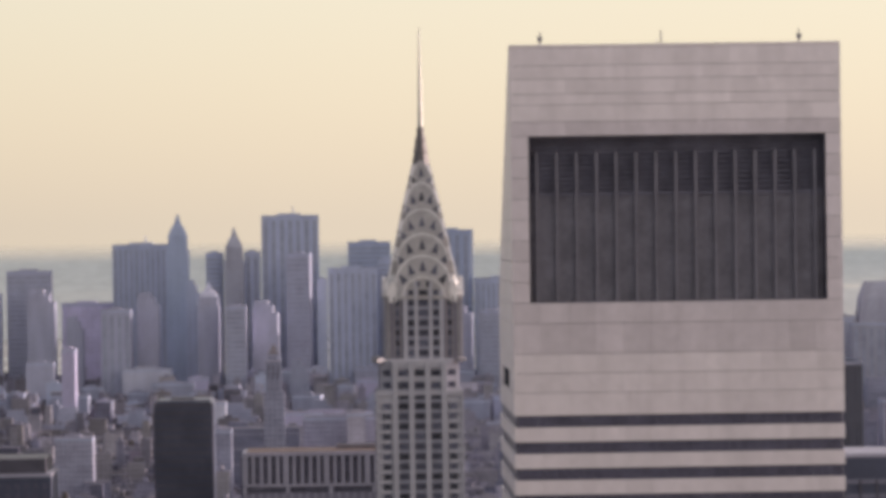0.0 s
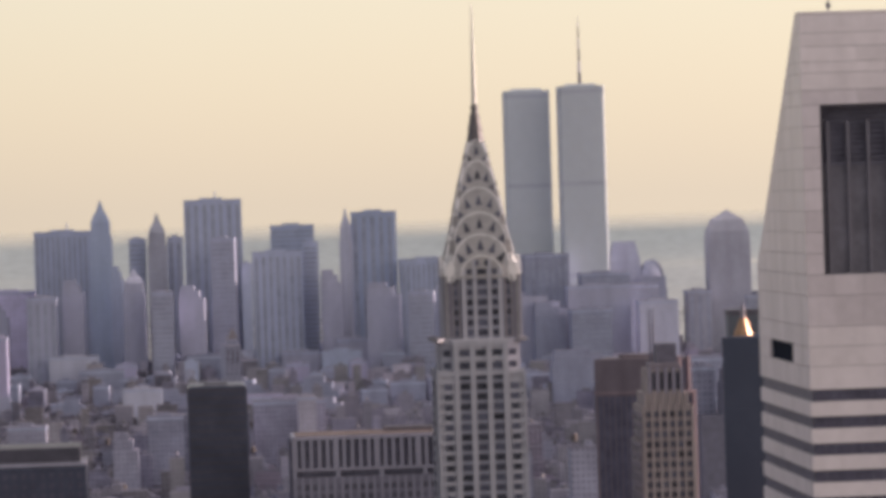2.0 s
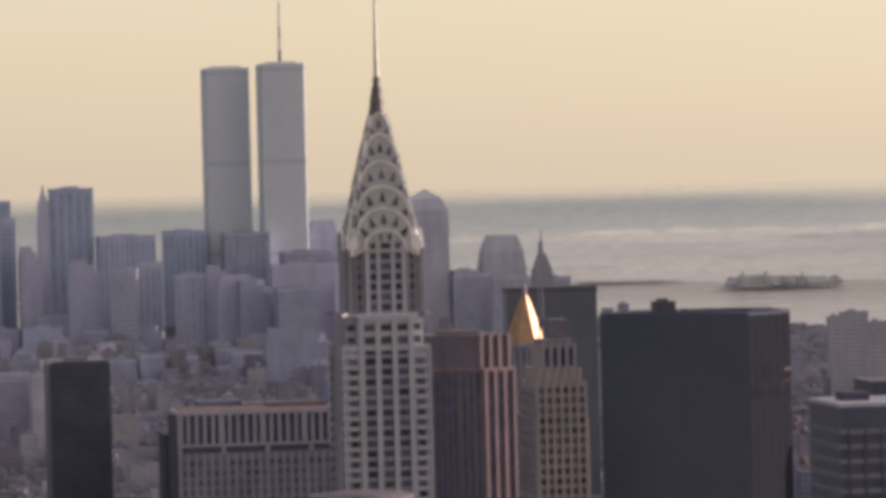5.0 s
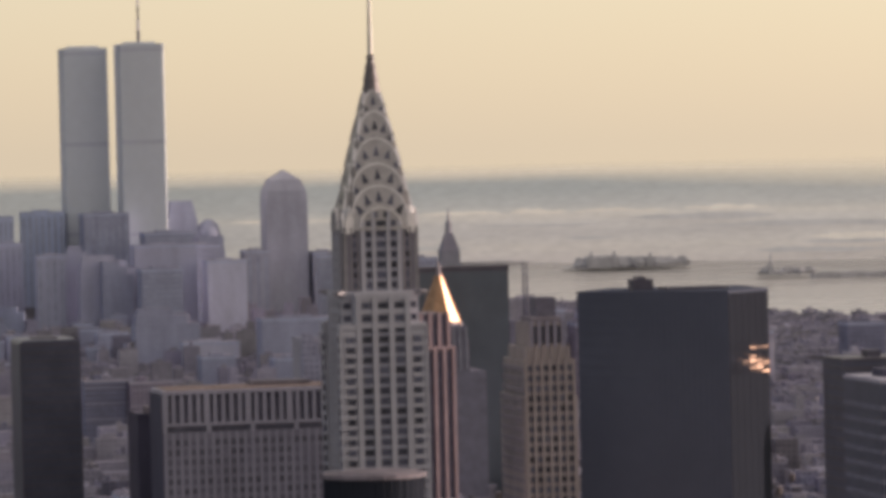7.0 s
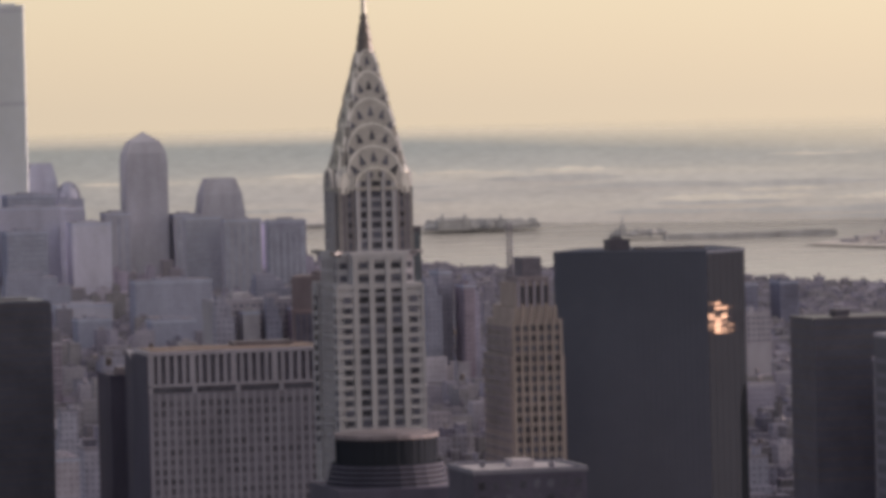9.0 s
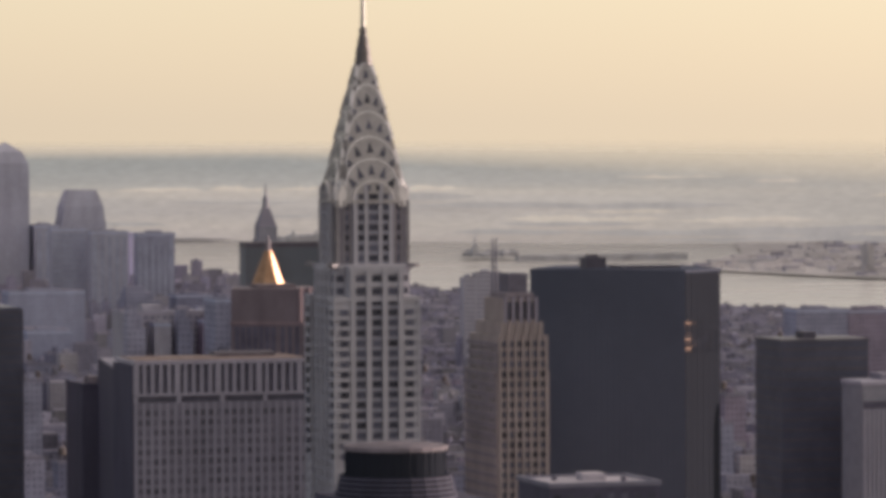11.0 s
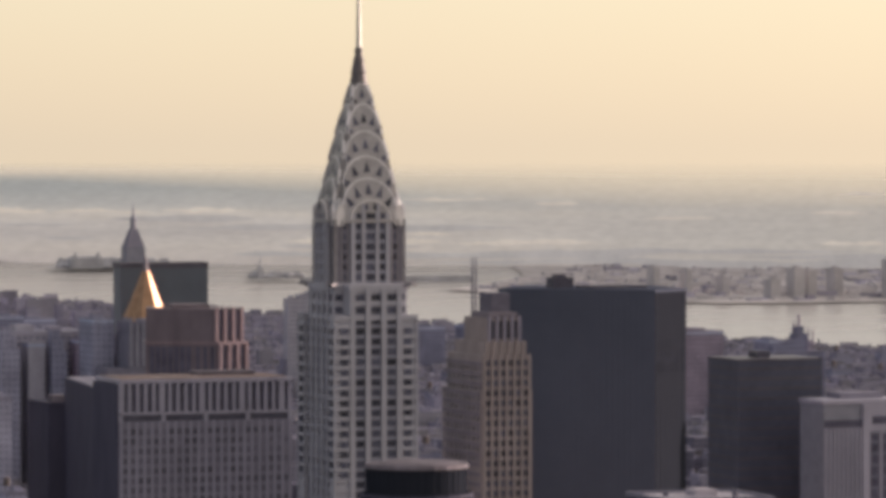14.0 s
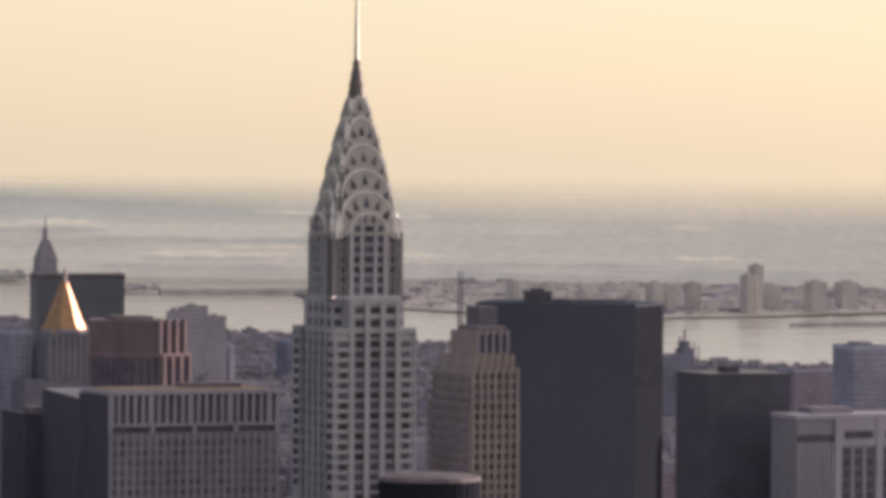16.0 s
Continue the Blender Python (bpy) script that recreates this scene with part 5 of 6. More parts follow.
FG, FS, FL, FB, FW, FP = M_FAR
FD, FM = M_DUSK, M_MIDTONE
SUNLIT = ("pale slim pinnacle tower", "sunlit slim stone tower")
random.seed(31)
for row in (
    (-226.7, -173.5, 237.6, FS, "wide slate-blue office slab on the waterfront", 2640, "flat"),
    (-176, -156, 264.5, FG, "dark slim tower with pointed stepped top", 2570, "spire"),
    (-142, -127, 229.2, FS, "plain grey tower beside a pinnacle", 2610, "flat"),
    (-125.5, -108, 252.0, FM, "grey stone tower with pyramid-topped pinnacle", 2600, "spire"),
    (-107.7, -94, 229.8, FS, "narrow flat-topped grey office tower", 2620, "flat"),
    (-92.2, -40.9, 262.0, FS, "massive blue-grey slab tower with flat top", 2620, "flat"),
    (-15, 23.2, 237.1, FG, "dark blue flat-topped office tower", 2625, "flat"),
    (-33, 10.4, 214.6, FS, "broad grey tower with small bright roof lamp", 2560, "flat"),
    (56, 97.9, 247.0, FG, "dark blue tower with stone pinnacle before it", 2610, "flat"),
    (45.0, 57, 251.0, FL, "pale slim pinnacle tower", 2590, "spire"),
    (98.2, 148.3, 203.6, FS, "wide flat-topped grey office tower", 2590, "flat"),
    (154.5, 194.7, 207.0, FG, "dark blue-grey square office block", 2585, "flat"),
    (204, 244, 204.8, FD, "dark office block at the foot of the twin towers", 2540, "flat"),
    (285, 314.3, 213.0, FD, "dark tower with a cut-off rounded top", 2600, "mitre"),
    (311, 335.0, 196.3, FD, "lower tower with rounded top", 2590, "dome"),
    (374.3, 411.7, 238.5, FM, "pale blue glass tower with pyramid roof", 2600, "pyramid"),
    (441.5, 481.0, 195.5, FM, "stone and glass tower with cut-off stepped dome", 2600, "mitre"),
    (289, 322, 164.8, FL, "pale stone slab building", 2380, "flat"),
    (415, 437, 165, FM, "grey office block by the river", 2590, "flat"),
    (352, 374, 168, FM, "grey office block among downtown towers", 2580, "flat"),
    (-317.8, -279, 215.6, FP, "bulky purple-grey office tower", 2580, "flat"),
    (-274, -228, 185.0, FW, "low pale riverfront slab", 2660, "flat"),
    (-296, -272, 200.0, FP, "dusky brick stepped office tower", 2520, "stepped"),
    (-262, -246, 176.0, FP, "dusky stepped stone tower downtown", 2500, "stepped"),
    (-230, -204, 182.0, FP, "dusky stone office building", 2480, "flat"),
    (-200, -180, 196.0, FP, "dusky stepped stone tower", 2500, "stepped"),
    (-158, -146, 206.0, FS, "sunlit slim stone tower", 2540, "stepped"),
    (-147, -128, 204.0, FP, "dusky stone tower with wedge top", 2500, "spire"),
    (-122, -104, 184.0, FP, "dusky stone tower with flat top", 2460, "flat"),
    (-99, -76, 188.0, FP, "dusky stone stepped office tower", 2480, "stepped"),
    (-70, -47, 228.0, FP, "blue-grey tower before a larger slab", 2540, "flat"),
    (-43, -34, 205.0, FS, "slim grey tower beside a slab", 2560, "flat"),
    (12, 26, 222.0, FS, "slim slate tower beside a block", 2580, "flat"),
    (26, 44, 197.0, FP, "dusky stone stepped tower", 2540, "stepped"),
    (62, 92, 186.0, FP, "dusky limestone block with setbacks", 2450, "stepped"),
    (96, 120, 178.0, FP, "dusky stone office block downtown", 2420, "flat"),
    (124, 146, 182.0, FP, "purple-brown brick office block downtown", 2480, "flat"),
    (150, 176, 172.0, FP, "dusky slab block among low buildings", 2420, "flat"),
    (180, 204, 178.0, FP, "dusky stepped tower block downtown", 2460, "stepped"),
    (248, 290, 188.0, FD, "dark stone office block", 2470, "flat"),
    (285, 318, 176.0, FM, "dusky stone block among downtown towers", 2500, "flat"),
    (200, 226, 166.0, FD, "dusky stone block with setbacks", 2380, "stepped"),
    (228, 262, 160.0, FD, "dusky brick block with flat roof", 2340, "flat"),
    # added block, covers a black shaded slit between its neighbours
    (404, 428, 152.0, FM, "grey block added to fill a dark gap between two towers", 2650, "flat"),
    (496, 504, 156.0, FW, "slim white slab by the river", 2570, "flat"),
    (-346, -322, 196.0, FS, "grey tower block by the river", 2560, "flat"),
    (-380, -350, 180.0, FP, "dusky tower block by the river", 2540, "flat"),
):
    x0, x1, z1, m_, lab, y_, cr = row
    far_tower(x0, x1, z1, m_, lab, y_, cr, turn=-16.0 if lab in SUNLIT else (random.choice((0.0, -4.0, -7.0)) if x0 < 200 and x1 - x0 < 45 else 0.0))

far_tower(400, 431, 166.3, FM, "brown-grey apartment tower by the water", 2285, "flat", 12.0)
far_tower(419.2, 450.5, 166.6, M_CITY[2], "brown-grey apartment tower by the water", 2200, "flat", 12.0)
far_tower(372, 402, 168.5, FM, "broad dusky apartment block by the water", 2310, "flat", 12.0)

# lesser towers in front of the skyline
random.seed(23)
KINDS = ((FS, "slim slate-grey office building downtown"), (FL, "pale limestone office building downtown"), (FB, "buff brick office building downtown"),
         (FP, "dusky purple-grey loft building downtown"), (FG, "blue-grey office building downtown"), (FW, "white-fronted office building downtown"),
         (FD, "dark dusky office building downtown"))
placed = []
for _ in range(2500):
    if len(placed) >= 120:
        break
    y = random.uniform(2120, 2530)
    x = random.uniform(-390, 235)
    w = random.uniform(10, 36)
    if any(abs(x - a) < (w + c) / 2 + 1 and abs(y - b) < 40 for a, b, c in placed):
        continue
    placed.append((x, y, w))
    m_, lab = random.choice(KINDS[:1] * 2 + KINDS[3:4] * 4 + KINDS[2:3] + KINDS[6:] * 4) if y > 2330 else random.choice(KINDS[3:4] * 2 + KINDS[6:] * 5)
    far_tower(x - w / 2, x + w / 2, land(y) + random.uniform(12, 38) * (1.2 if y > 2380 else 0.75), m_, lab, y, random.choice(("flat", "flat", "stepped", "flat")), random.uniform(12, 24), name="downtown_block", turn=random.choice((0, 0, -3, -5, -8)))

# ---- islands and far shore ----
def island(name, outline, label):
    y = sum(p[1] for p in outline) / len(outline)
    return flat_sheet(name, outline, 1.5, M_ISLE, label, "island")


def quay(x0, x1, y, depth, h, label):
    """A long stone bank standing out of the water."""
    z = land(y) - 2
    n = 8
    s = Shape()
    low, top = [], []
    for i in range(n + 1):
        u = x0 + (x1 - x0) * i / n
        low.append((u, y - depth * random.uniform(0.7, 1.0), z))
    for i in range(n, -1, -1):
        u = x0 + (x1 - x0) * i / n
        low.append((u, y + depth * random.uniform(0.7, 1.0), z))
    top = [(u, v, z + 2 + h * random.uniform(0.75, 1.1)) for u, v, _ in low]
    s.poly(low, top)
    return tagged(new("quay", s.mesh("quay", M_ISLE)), label, "quay", kind="structure")


def oval(cx, cy, rx, ry, n=18):
    return [(cx + rx * math.cos(math.tau * i / n) * random.uniform(0.9, 1.05), cy + ry * math.sin(math.tau * i / n) * random.uniform(0.85, 1.1)) for i in range(n)]


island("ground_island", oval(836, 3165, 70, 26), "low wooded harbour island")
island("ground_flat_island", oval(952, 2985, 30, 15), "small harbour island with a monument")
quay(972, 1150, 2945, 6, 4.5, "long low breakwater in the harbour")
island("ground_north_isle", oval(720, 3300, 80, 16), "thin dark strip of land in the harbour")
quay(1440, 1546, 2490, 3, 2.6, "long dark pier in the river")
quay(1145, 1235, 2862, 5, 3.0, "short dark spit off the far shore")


def clumps(name, cx, cy, rx, ry, count, h0, h1, label):
    s = Shape()
    for _ in range(count):
        a, r = random.uniform(0, math.tau), math.sqrt(random.random())
        x, y = cx + rx * r * math.cos(a), cy + ry * r * math.sin(a)
        z, h, w = land(y) + 1, random.uniform(h0, h1), random.uniform(4, 9)
        s.round(x, y, w * 0.7, z, w, z + h * 0.5, 7, a).round(x, y, w, z + h * 0.5, w * 0.45, z + h, 7, a)
    ob = new(name, s.mesh(name, M_ISLE))
    return tagged(ob, label, "trees", kind="stuff")


clumps("hazed_island_trees", 842, 3163, 60, 18, 130, 4, 10, "dark bare trees crowding a harbour island")
clumps("quay_trees", 958, 2985, 24, 8, 30, 3, 7, "low trees round a harbour monument")


def island_hall(x, y, w, h, towers, label):
    t = thing("island_hall", (x, y, land(y) + 1.5), label, "building")
    part("hall", Shape().box(-w, w, -6, 6, 0, h).taper(0, 0, 2 * w, 12, h, 2 * w - 4, 3, h + 2.5), M_ISLE, t)
    for u in towers:
        part("turret", Shape().box(u - 1.6, u + 1.6, -7, -4, 0, h + 3).round(u, -5.5, 1.9, h + 3, 0.3, h + 7.5, 8), M_ISLE, t)


island_hall(806, 3146, 17, 10, (-12, 12), "dusky institutional hall with corner turrets on an island")
island_hall(862, 3150, 10, 7, (-5,), "low dusky hall among island trees")
statue = Shape().box(-3, 3, -3, 3, 0, 8).taper(0, 0, 4, 4, 8, 3, 3, 12).round(0, 0, 1.3, 12, 0.8, 19, 8).round(0.7, 0, 0.35, 18, 0.25, 23, 6)
st = new("monument", statue.mesh("monument", M_ISLE))
st.matrix_basis = pose(939, 2978, land(2978) + 1.5)
tagged(st, "far monument on a tall pedestal on a harbour island", "monument")


def shore_tower(x, y, w, h, mat, label):
    t = thing("shore_tower", (x, y, land(y)), label, "tower block", "far shore towers")
    part("body", Shape().box(-w, w, -9, 9, 0, h), mat, t)
    part("roof_house", Shape().box(-w * 0.4, w * 0.4, -4, 4, h, h + 2), mat, t)


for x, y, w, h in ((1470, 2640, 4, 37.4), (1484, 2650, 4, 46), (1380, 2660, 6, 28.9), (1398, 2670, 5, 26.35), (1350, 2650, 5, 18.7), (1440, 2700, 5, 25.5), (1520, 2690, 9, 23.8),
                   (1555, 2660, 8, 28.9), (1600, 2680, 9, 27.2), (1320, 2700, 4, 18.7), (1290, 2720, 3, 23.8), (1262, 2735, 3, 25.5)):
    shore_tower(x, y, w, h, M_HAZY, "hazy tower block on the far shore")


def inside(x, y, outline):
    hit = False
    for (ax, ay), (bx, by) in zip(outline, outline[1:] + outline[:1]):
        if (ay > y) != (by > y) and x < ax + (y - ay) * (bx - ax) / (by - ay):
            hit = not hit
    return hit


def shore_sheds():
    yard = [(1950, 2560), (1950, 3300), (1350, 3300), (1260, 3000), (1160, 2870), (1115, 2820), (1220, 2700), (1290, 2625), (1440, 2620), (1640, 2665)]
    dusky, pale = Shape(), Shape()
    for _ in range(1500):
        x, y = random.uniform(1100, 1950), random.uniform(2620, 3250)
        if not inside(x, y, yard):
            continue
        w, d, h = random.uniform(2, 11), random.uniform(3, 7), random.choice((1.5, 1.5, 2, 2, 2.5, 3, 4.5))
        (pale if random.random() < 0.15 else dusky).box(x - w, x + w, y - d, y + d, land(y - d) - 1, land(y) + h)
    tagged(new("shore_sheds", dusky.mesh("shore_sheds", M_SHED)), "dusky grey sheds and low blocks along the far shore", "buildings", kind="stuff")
    tagged(new("pale_shore_sheds", pale.mesh("pale_shore_sheds", M_CARPET_L)), "pale sheds scattered along the far shore", "buildings", kind="stuff")


shore_sheds()


# ---- the low city between ----
def scale_at(y):
    return max(0.55, min(1.0, (1 - 0.1275 * (y + 1540) / 1000) / 0.8))


def west_edge(y):
    return 1400 - 0.44 * max(0, y - 1500) if y < 1980 else 1190 - (y - 1980) * 0.84


def city_building(x, y, w, d, h, mat, label, tank, setback):
    t = thing("city_building", (x, y, land(y)), label, "building", "mid-rise city blocks")
    w, d = w / 2, d / 2
    if setback:
        part("wall", Shape().steps(((-w, w, -d, d, 0, h * 0.78), (-w * 0.74, w * 0.74, -d * 0.7, d * 0.7, h * 0.78, h))), mat, t)
        w, d = w * 0.74, d * 0.7
    else:
        part("wall", Shape().box(-w, w, -d, d, 0, h), mat, t)
    part("parapet", Shape().box(-w, w, -d - 0.15, -d + 0.35, h - 0.6, h + 0.9).box(-w - 0.15, -w + 0.35, -d, d, h - 0.6, h + 0.9), M_CONC, t)
    bx = random.uniform(-0.4, 0.2) * w
    part("bulkhead", Shape().box(bx, bx + w * 0.5, -d * 0.3, d * 0.4, h, h + random.uniform(2.5, 5)), mat, t)
    if tank:
        tx = -w * 0.6
        tk = part("water_tank", Shape().round(tx, 0, 1.7, h + 3, 1.7, h + 6.6, 10), M_WOOD, t, "dark wooden water tank")
        part("tank_roof", Shape().round(tx, 0, 1.9, h + 6.6, 0.1, h + 8.0, 10), M_ROOF, tk)
        part("tank_stand", Shape().box(tx - 1.3, tx - 1.1, -1.2, -1, h, h + 3).box(tx + 1.1, tx + 1.3, -1.2, -1, h, h + 3).box(tx - 0.1, tx + 0.1, 1, 1.2, h, h + 3), M_ROOF, tk)


LABELS = ("soot-darkened brick loft building with flat roof", "buff terracotta office building with parapet", "grey masonry block with roof bulkhead",
          "red brick apartment building with flat roof")
random.seed(11)
spots = []
for _ in range(4000):
    if len(spots) >= 290:
        break
    y = random.uniform(260, 1900)
    x = random.uniform(-40 - 0.09 * (y + 1541), min(west_edge(y) - 60, -560 + 0.52 * (y + 1410)))
    if any(abs(x - a) < 30 and abs(y - b) < 34 for a, b in spots) or any(abs(x - a) < r and abs(y - b) < r for a, b, r in
            ((-25, 1650, 44), (-200, 1500, 34), (-136, 1480, 34), (-110, 1560, 34), (905, 1400, 44), (884, 1750, 34), (900, 1600, 34), (844, 1500, 40), (355, 1700, 50), (670, 900, 40), (-86, 209, 55), (-30, 90, 70), (-156, 200, 60), (113, 552, 60), (195, 897, 55), (213, 932, 60), (226, 1026, 45), (218, 178, 60), (128, 125, 60), (-68, 130, 40), (160, 975, 55), (-85, 1655, 42), (159, 1510, 40), (-86, 74, 40), (509, 1210, 32), (-66, 1342, 28), (93, 1500, 30), (120, 1500, 30), (278, 1870, 34), (227, 1905, 28))):
        continue
    spots.append((x, y))
for x, y in spots:
    s = scale_at(y)
    k = random.choice((0, 0, 1, 1, 2, 2, 3))
    tall = random.random()
    h = s * (random.uniform(45, 80) if y < 1000 else random.uniform(18, 36)) * (1.35 if tall > 0.88 else 1)
    if x > 480:
        h *= 0.62
    city_building(x, y, random.uniform(12, 26) * s, random.uniform(14, 26) * s, h, M_CITY[k], LABELS[k], random.random() < 0.45, random.random() < 0.3)


# single buildings that stand out of the low city
for x0, x1, z1, m_, lab, y_, cr in (
    (170.5, 181.8, 163.5, M_CITY[2], "grey brick apartment tower", 905, "flat"),
    (605.5, 609, 118.0, M_CARPET_L, "narrow white block beside an apartment slab", 1752, "flat"),
    (-9, 3, 101.0, M_CARPET_L, "low white-roofed hall among dark lofts", 610, "flat"),
    (707, 736, 115.4, M_CITY[0], "low dark warehouse by the river", 1900, "flat"),
    (754, 768.5, 116.0, M_CITY[0], "small dark warehouse by the river", 1900, "flat"),
    (663, 684, 151.0, M_CITY[2], "grey slab building near the river", 900, "flat"),
    (720, 757, 127.0, M_CITY[2], "long flat-roofed warehouse near the river", 1500, "flat"),
    (757.5, 792, 126.2, M_CITY[3], "long red-brown warehouse near the river", 1500, "flat"),
    (381, 391, 142.0, M_CITY[2], "grey housing block by the river", 1500, "stepped"),
    (393, 402, 146.5, M_CITY[1], "slim buff housing tower by the river", 1515, "flat"),
    (404, 411, 138.0, M_CITY[3], "dusky brown housing block by the river", 1490, "flat"),
    (412, 419, 143.5, M_CITY[2], "grey stepped housing tower by the river", 1510, "stepped"),
    (-211.6, -169, 130.7, FL, "long cream stone civic slab", 2466, "flat"),
    (-68.5, 0.4, 110.3, FB, "broad buff masonry block with rows of windows", 2000, "flat"),
    (-144.5, -114, 115.5, FL, "low pale roofed hall among lofts", 2100, "flat"),
    (-248, -237, 156.0, FB, "slim buff stone tower", 2200, "flat"),
    (-50, -1, 121.5, M_CITY[1], "tan masonry block with rows of windows", 1650, "flat"),
    (-20.3, -8, 125.2, M_CARPET_L, "narrow white rooftop block", 1615, "flat"),
    (-212, -187, 116.3, M_CITY[1], "pale buff loft building with parapet", 1500, "flat"),
    (-144, -127.5, 111.0, M_CITY[1], "pinkish stone building with stepped top", 1480, "stepped"),
    (-122, -97.6, 117.6, M_CITY[2], "plain grey masonry block with flat roof", 1560, "flat"),
    (883, 928, 113.4, M_CITY[3], "dusky red warehouse with rooftop sheds", 1400, "flat"),
    (875, 892, 115.8, M_CITY[3], "reddish loft building near the river", 1750, "flat"),
    (826, 836.5, 119.4, M_CITY[2], "grey loft building near the river", 1500, "flat"),
    (355, 388, 126.0, M_CITY[1], "buff block with rows of dark windows", 1700, "flat"),
    (272, 331, 129.0, FD, "broad blue-grey office block among low roofs", 1985, "flat"),
    (262.5, 295, 104.5, FD, "low blue-grey loft block", 1865, "flat"),
    (218.7, 262, 111.0, FL, "long low cream-fronted hall", 2030, "flat"),
    (214.6, 239.5, 105.5, FD, "dark low loft with flat roof", 1905, "flat"),
    (192, 243, 134.0, FD, "broad dusky loft block", 2110, "stepped"),
    (184, 233, 171.0, FP, "broad dusky purple office tower downtown", 2400, "stepped"),
    (231, 284, 178.5, FP, "massive dusky purple office tower downtown", 2410, "flat"),
    (392, 420, 126.0, M_CITY[2], "grey loft block before riverside towers", 2120, "stepped"),
    (424, 452, 121.0, M_CITY[0], "sooty loft block before riverside towers", 2080, "flat"),
    (455, 486, 117.0, M_CITY[2], "long grey loft block by the river", 2110, "flat"),
    (330, 353, 121.0, M_CITY[1], "buff masonry block with flat roof", 1720, "stepped"),
):
    far_tower(x0, x1, z1, m_, lab, y_, cr, depth=26, name="city_tower")


def windowed_block(x0, x1, y, z1, depth, mat, label, rows, cols, pane_w, pane_h, floor=3.4):
    """A masonry block whose front shows single windows, sills and a parapet."""
    g = land(y)
    t = thing("apartment_block", ((x0 + x1) / 2, y + depth / 2, g), label, "apartment building", "windowed blocks")
    w, d, h = (x1 - x0) / 2, depth / 2, z1 - g
    part("wall", Shape().box(-w, w, -d, d, 0, h), mat, t)
    part("parapet", Shape().box(-w - 0.2, w + 0.2, -d - 0.25, -d + 0.4, h - 0.7, h + 0.8).box(-w - 0.2, -w + 0.3, -d + 0.4, d, h - 0.7, h + 0.8), M_CONC_L, t)
    pane = Shape().box(-pane_w / 2, pane_w / 2, -0.15, 0.2, -pane_h / 2, pane_h / 2).mesh("window", M_SPANDREL)
    sill = Shape().box(-w, w, -0.22, 0.2, 0, 0.5).mesh("sill_course", M_CONC_L)
    for r in range(rows):
        for c in range(cols):
            piece("window", pane, t, pose(-w + 2 * w * (c + 0.5) / cols, -d, h - 2.8 - floor * r))
        if r % 3 == 0:
            piece("sill_course", sill, t, pose(0, -d, h - 4.6 - floor * r))
    part("bulkhead", Shape().box(-w * 0.5, -w * 0.1, -d * 0.3, d * 0.5, h, h + 3.6), mat, t)
    part("lift_house", Shape().box(w * 0.25, w * 0.5, -d * 0.2, d * 0.4, h, h + 2.4), M_CONC, t)


windowed_block(134, 185.5, 962, 154.2, 30, M_BUFF, "buff brick apartment slab with rows of dark windows", 10, 15, 1.7, 1.7)
windowed_block(-118, -53, 1640, 115.0, 30, M_CITY[0], "long soot-grey block with rows of windows", 9, 20, 1.4, 1.5)
for x0, x1, y_, z1, m_, lab in ((133, 143, 948, 157.5, M_CITY[1], "slim buff apartment house with a stepped top"), (148, 157, 950, 149.5, M_BUFF, "pale brick apartment house"),
                                (160, 168, 946, 156.2, M_CITY[2], "grey apartment house with a stepped top"), (174, 184, 949, 151.0, M_CITY[3], "dusky brown apartment house")):
    far_tower(x0, x1, z1, m_, lab, y_, "stepped" if "stepped" in lab else "flat", depth=12, name="apartment_house")
windowed_block(79, 106, 1490, 110.0, 24, M_CITY[0], "flat-roofed dusky loft block with rows of windows", 8, 10, 1.3, 1.7)
windowed_block(107, 134, 1478, 108.4, 24, M_CITY[3], "dusky red-brown loft block with rows of windows", 9, 9, 1.5, 1.9)
windowed_block(506, 521.5, 1200, 126.0, 16, M_CONC_L, "whitish apartment block near the river", 5, 5, 1.5, 1.6)


def stepped_slab(x0, y, steps, depth, mat, label):
    """An apartment slab whose roofline steps along its length; steps: (x1, z) in turn."""
    g = land(y)
    t = thing("apartment_slab", (x0, y, g), label, "apartment building")
    a = 0.0
    for x1, z1 in steps:
        b = x1 - x0
        wing = part("wing", Shape().box(a, b, 0, depth, 0, z1 - g), mat, t)
        part("parapet", Shape().box(a, b, -0.25, 0.3, z1 - g - 0.4, z1 - g + 0.7), M_CONC, wing)
        strips = Shape()
        for r in range(int((z1 - g - 6) / 3.2)):
            strips.box(a + 0.8, b - 0.8, -0.12, 0.1, z1 - g - 3.6 - 3.2 * r, z1 - g - 2.2 - 3.2 * r)
        part("window_strips", strips, M_SPAN, wing, kind="stuff")
        part("lift_house", Shape().box(a + (b - a) * 0.3, a + (b - a) * 0.55, 2, depth - 2, z1 - g, z1 - g + 2.2), mat, wing)
        a = b


stepped_slab(559.0, 1750, ((568.0, 143.0), (587.4, 146.0), (601.3, 138.6)), 10.0, M_BUFF, "long grey-buff apartment slab with a stepped roofline")


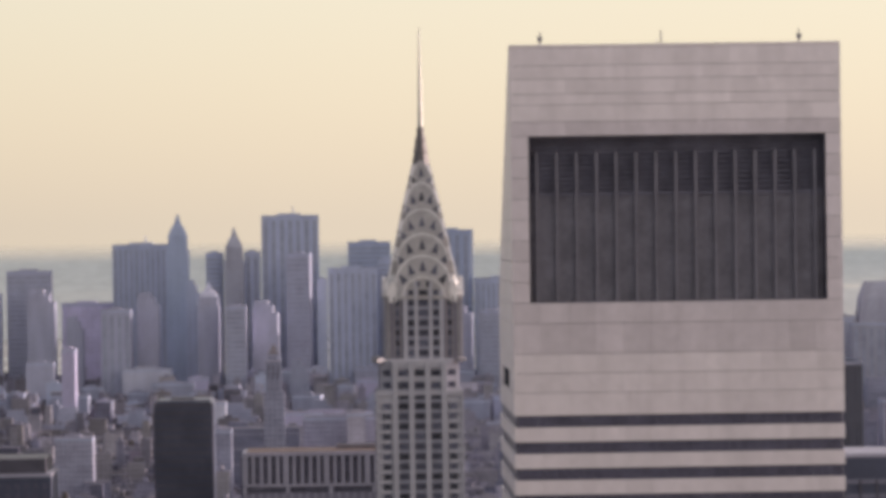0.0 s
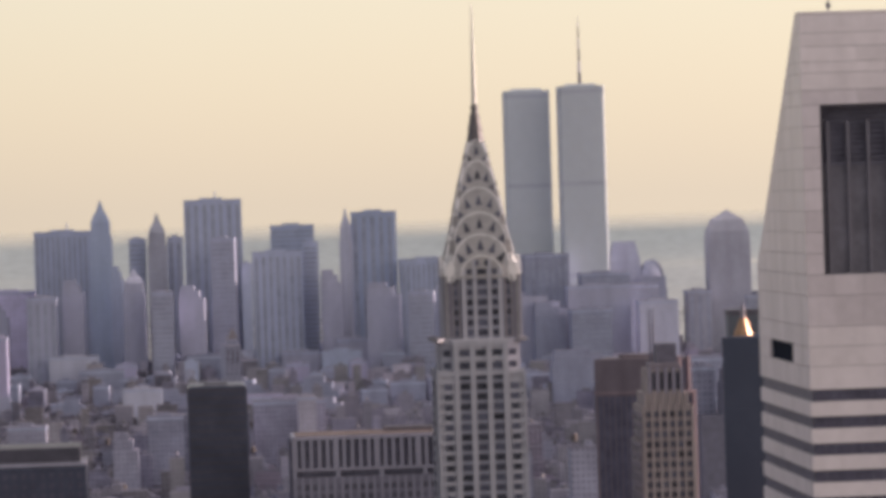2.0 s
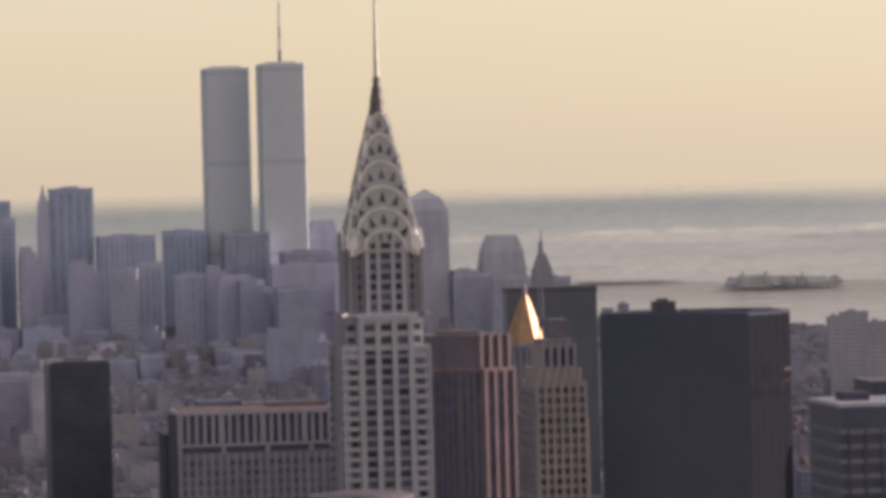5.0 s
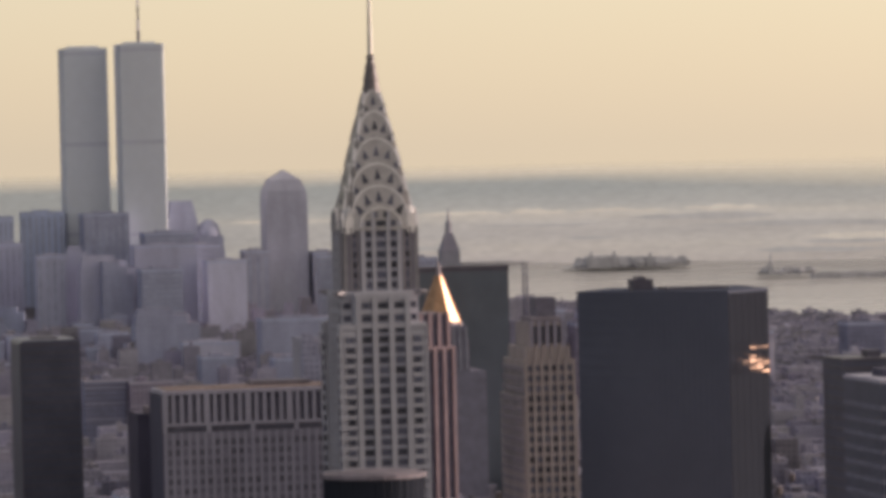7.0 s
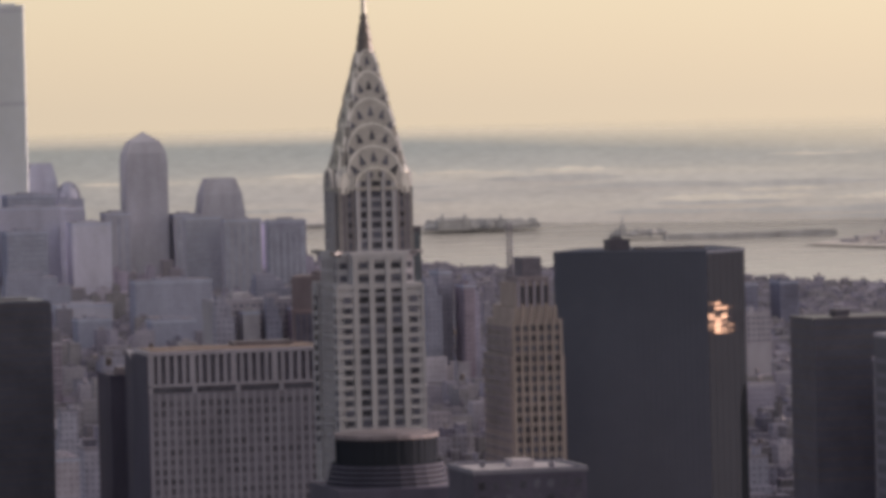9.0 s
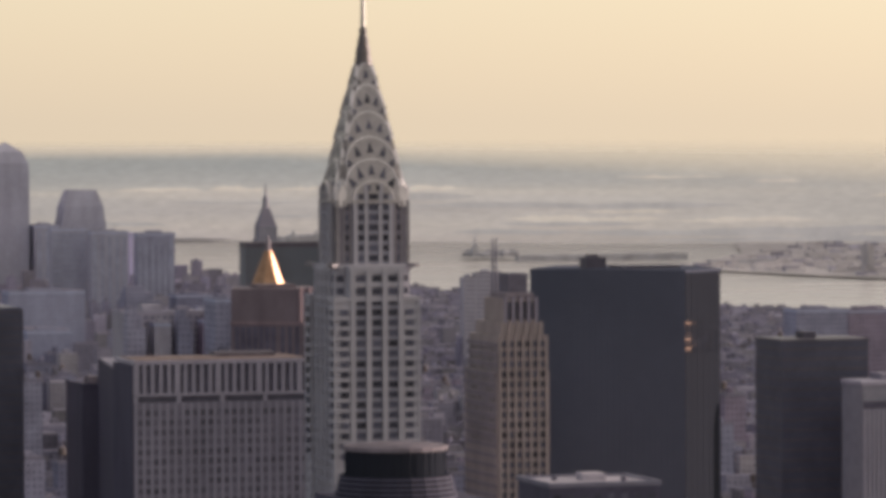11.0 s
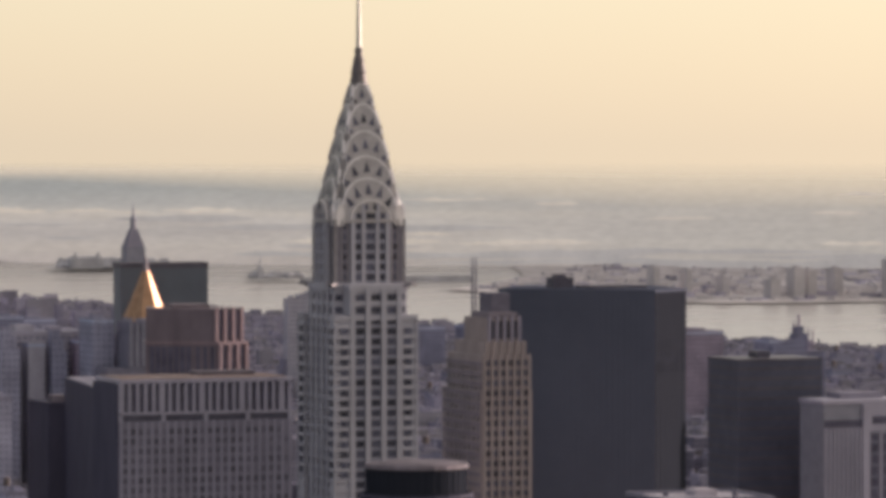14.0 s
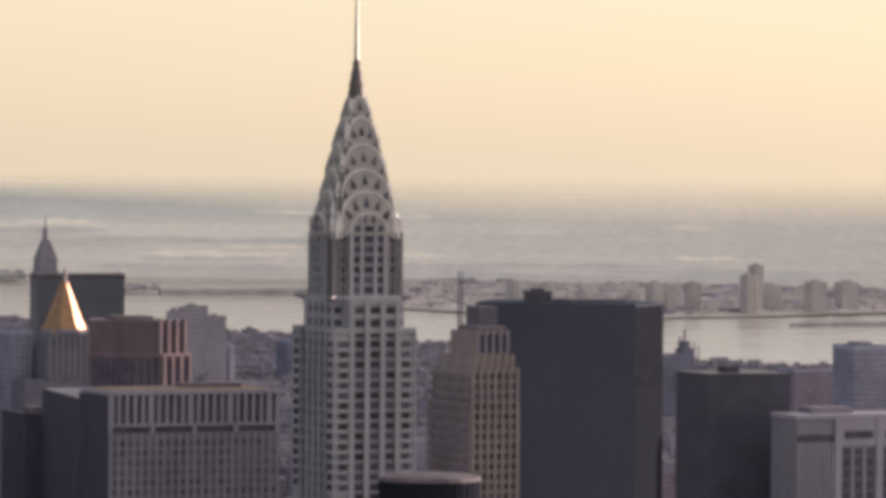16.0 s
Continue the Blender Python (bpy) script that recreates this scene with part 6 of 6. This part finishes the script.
def power_station(x, y, label):
    """A boiler house with a sloping conveyor, a stepped tower and thin chimneys."""
    g = land(y)
    t = thing("power_station", (x, y, g), label, "power station")
    part("boiler_house", Shape().box(-20, 20, -10, 10, 0, 52), M_CITY[0], t)
    up = Shape().poly([(-18, -8, 52), (4, -8, 52), (4, 8, 52), (-18, 8, 52)], [(-17.5, -7, 56.5), (4, -7, 61.5), (4, 7, 61.5), (-17.5, 7, 56.5)])
    part("conveyor_gallery", up, M_CITY[0], t)
    part("tower", Shape().steps(((0, 9, -5, 5, 52, 64), (1.5, 7, -4, 4, 64, 69))), M_CITY[0], t, "dark stepped boiler tower")
    for u, r, top in ((4.8, 1.1, 77), (1.2, 0.7, 72), (12.0, 0.6, 68), (15.5, 0.6, 66)):
        part("chimney", Shape().lathe(u, 0, ((r, 52), (r * 0.85, top)), 10), M_CITY[3], t, "slender brick chimney")


power_station(844, 1500, "dusky power station with thin chimneys by the river")


def pyramid_tower(x, y, z1, label):
    """A slim stone tower with a lantern top."""
    g = land(y)
    t = thing("stone_tower", (x, y, g), label, "tower")
    h = z1 - g
    part("shaft", Shape().steps(((-6.5, 6.5, -6, 6, 0, h - 30), (-4.6, 4.6, -4.6, 4.6, h - 30, h - 11))), M_CITY[2], t)
    part("cornice", Shape().box(-4.9, 4.9, -4.9, 4.9, h - 11, h - 10.2), M_CONC_L, t)
    part("belfry", Shape().box(-3.4, 3.4, -3.4, 3.4, h - 10.2, h - 6.5), M_CITY[2], t)
    part("pyramid_roof", Shape().taper(0, 0, 7.0, 7.0, h - 6.5, 1.0, 1.0, h), M_COPPER, t, "dark pointed roof")
    slot = Shape().box(-0.6, 0.6, -0.1, 0.2, -4, 4).mesh("window", M_WINDOW_GREY)
    for u in (-3, 0, 3):
        piece("window", slot, t, pose(u, -4.65, h - 17))


pyramid_tower(-66, 1342, 180.0, "slim pale stone tower with a dark pointed roof")


def carpet():
    random.seed(5)
    dark, loft, pale = Shape(), Shape(), Shape()
    y = 330.0
    while y < 2740:
        s = scale_at(y)
        x = -60 - 0.10 * (y + 1541) - 30
        xe = min(west_edge(y) - 8, -560 + 0.56 * (y + 1410) + 40)
        while x < xe:
            w = random.uniform(4.5, 17) * s if y < 1050 else random.uniform(6, 24) * s
            d = random.uniform(5, 8) * s
            h = s * random.uniform(8, 17)
            q = random.random()
            if y < 1250:
                h = s * random.uniform(20, 55)
            elif q > 0.93 and x < 600:
                h = s * random.uniform(24, 44)
            if q > 0.10:
                yy = y + random.uniform(-4, 4)
                # blocks past y 1050 take the haze-paled tone
                tgt = pale if random.random() < 0.09 else (loft if y > 1050 and x > -110 else dark)
                z0, z1 = land(yy - d) - 2, land(yy) + h
                tgt.box(x, x + w, yy - d, yy + d, z0, z1)
                r = random.random()
                if r < 0.4:                                   # roof house
                    tgt.box(x + w * 0.3, x + w * 0.65, yy - d * 0.3, yy + d * 0.4, z1, z1 + 3.2 * s)
                elif r < 0.62:                                # pale parapet
                    pale.box(x - 0.1, x + w + 0.1, yy - d - 0.15, yy - d + 0.4, z1 - 0.3, z1 + 1.0 * s)
                elif r < 0.74:                                # roof tank
                    dark.round(x + w * 0.5, yy, 1.5 * s, z1 + 2 * s, 1.5 * s, z1 + 5 * s, 7).box(x + w * 0.5 - s, x + w * 0.5 + s, yy - s, yy + s, z1, z1 + 2.2 * s)
            x += w + random.choice((0.3, 0.3, 0.3, 6)) * s
        y += 18 * s
    tagged(new("low_city_blocks", dark.mesh("low_city_blocks", M_CARPET)), "crowded dusky brick and stone low city blocks", "buildings", kind="stuff")
    tagged(new("loft_city_blocks", loft.mesh("loft_city_blocks", M_LOFT)), "crowded grey stone lofts of the old town, paled for haze", "buildings", kind="stuff")
    tagged(new("pale_city_blocks", pale.mesh("pale_city_blocks", M_CARPET_L)), "scattered pale fronts and parapets among the low city", "buildings", kind="stuff")


carpet()
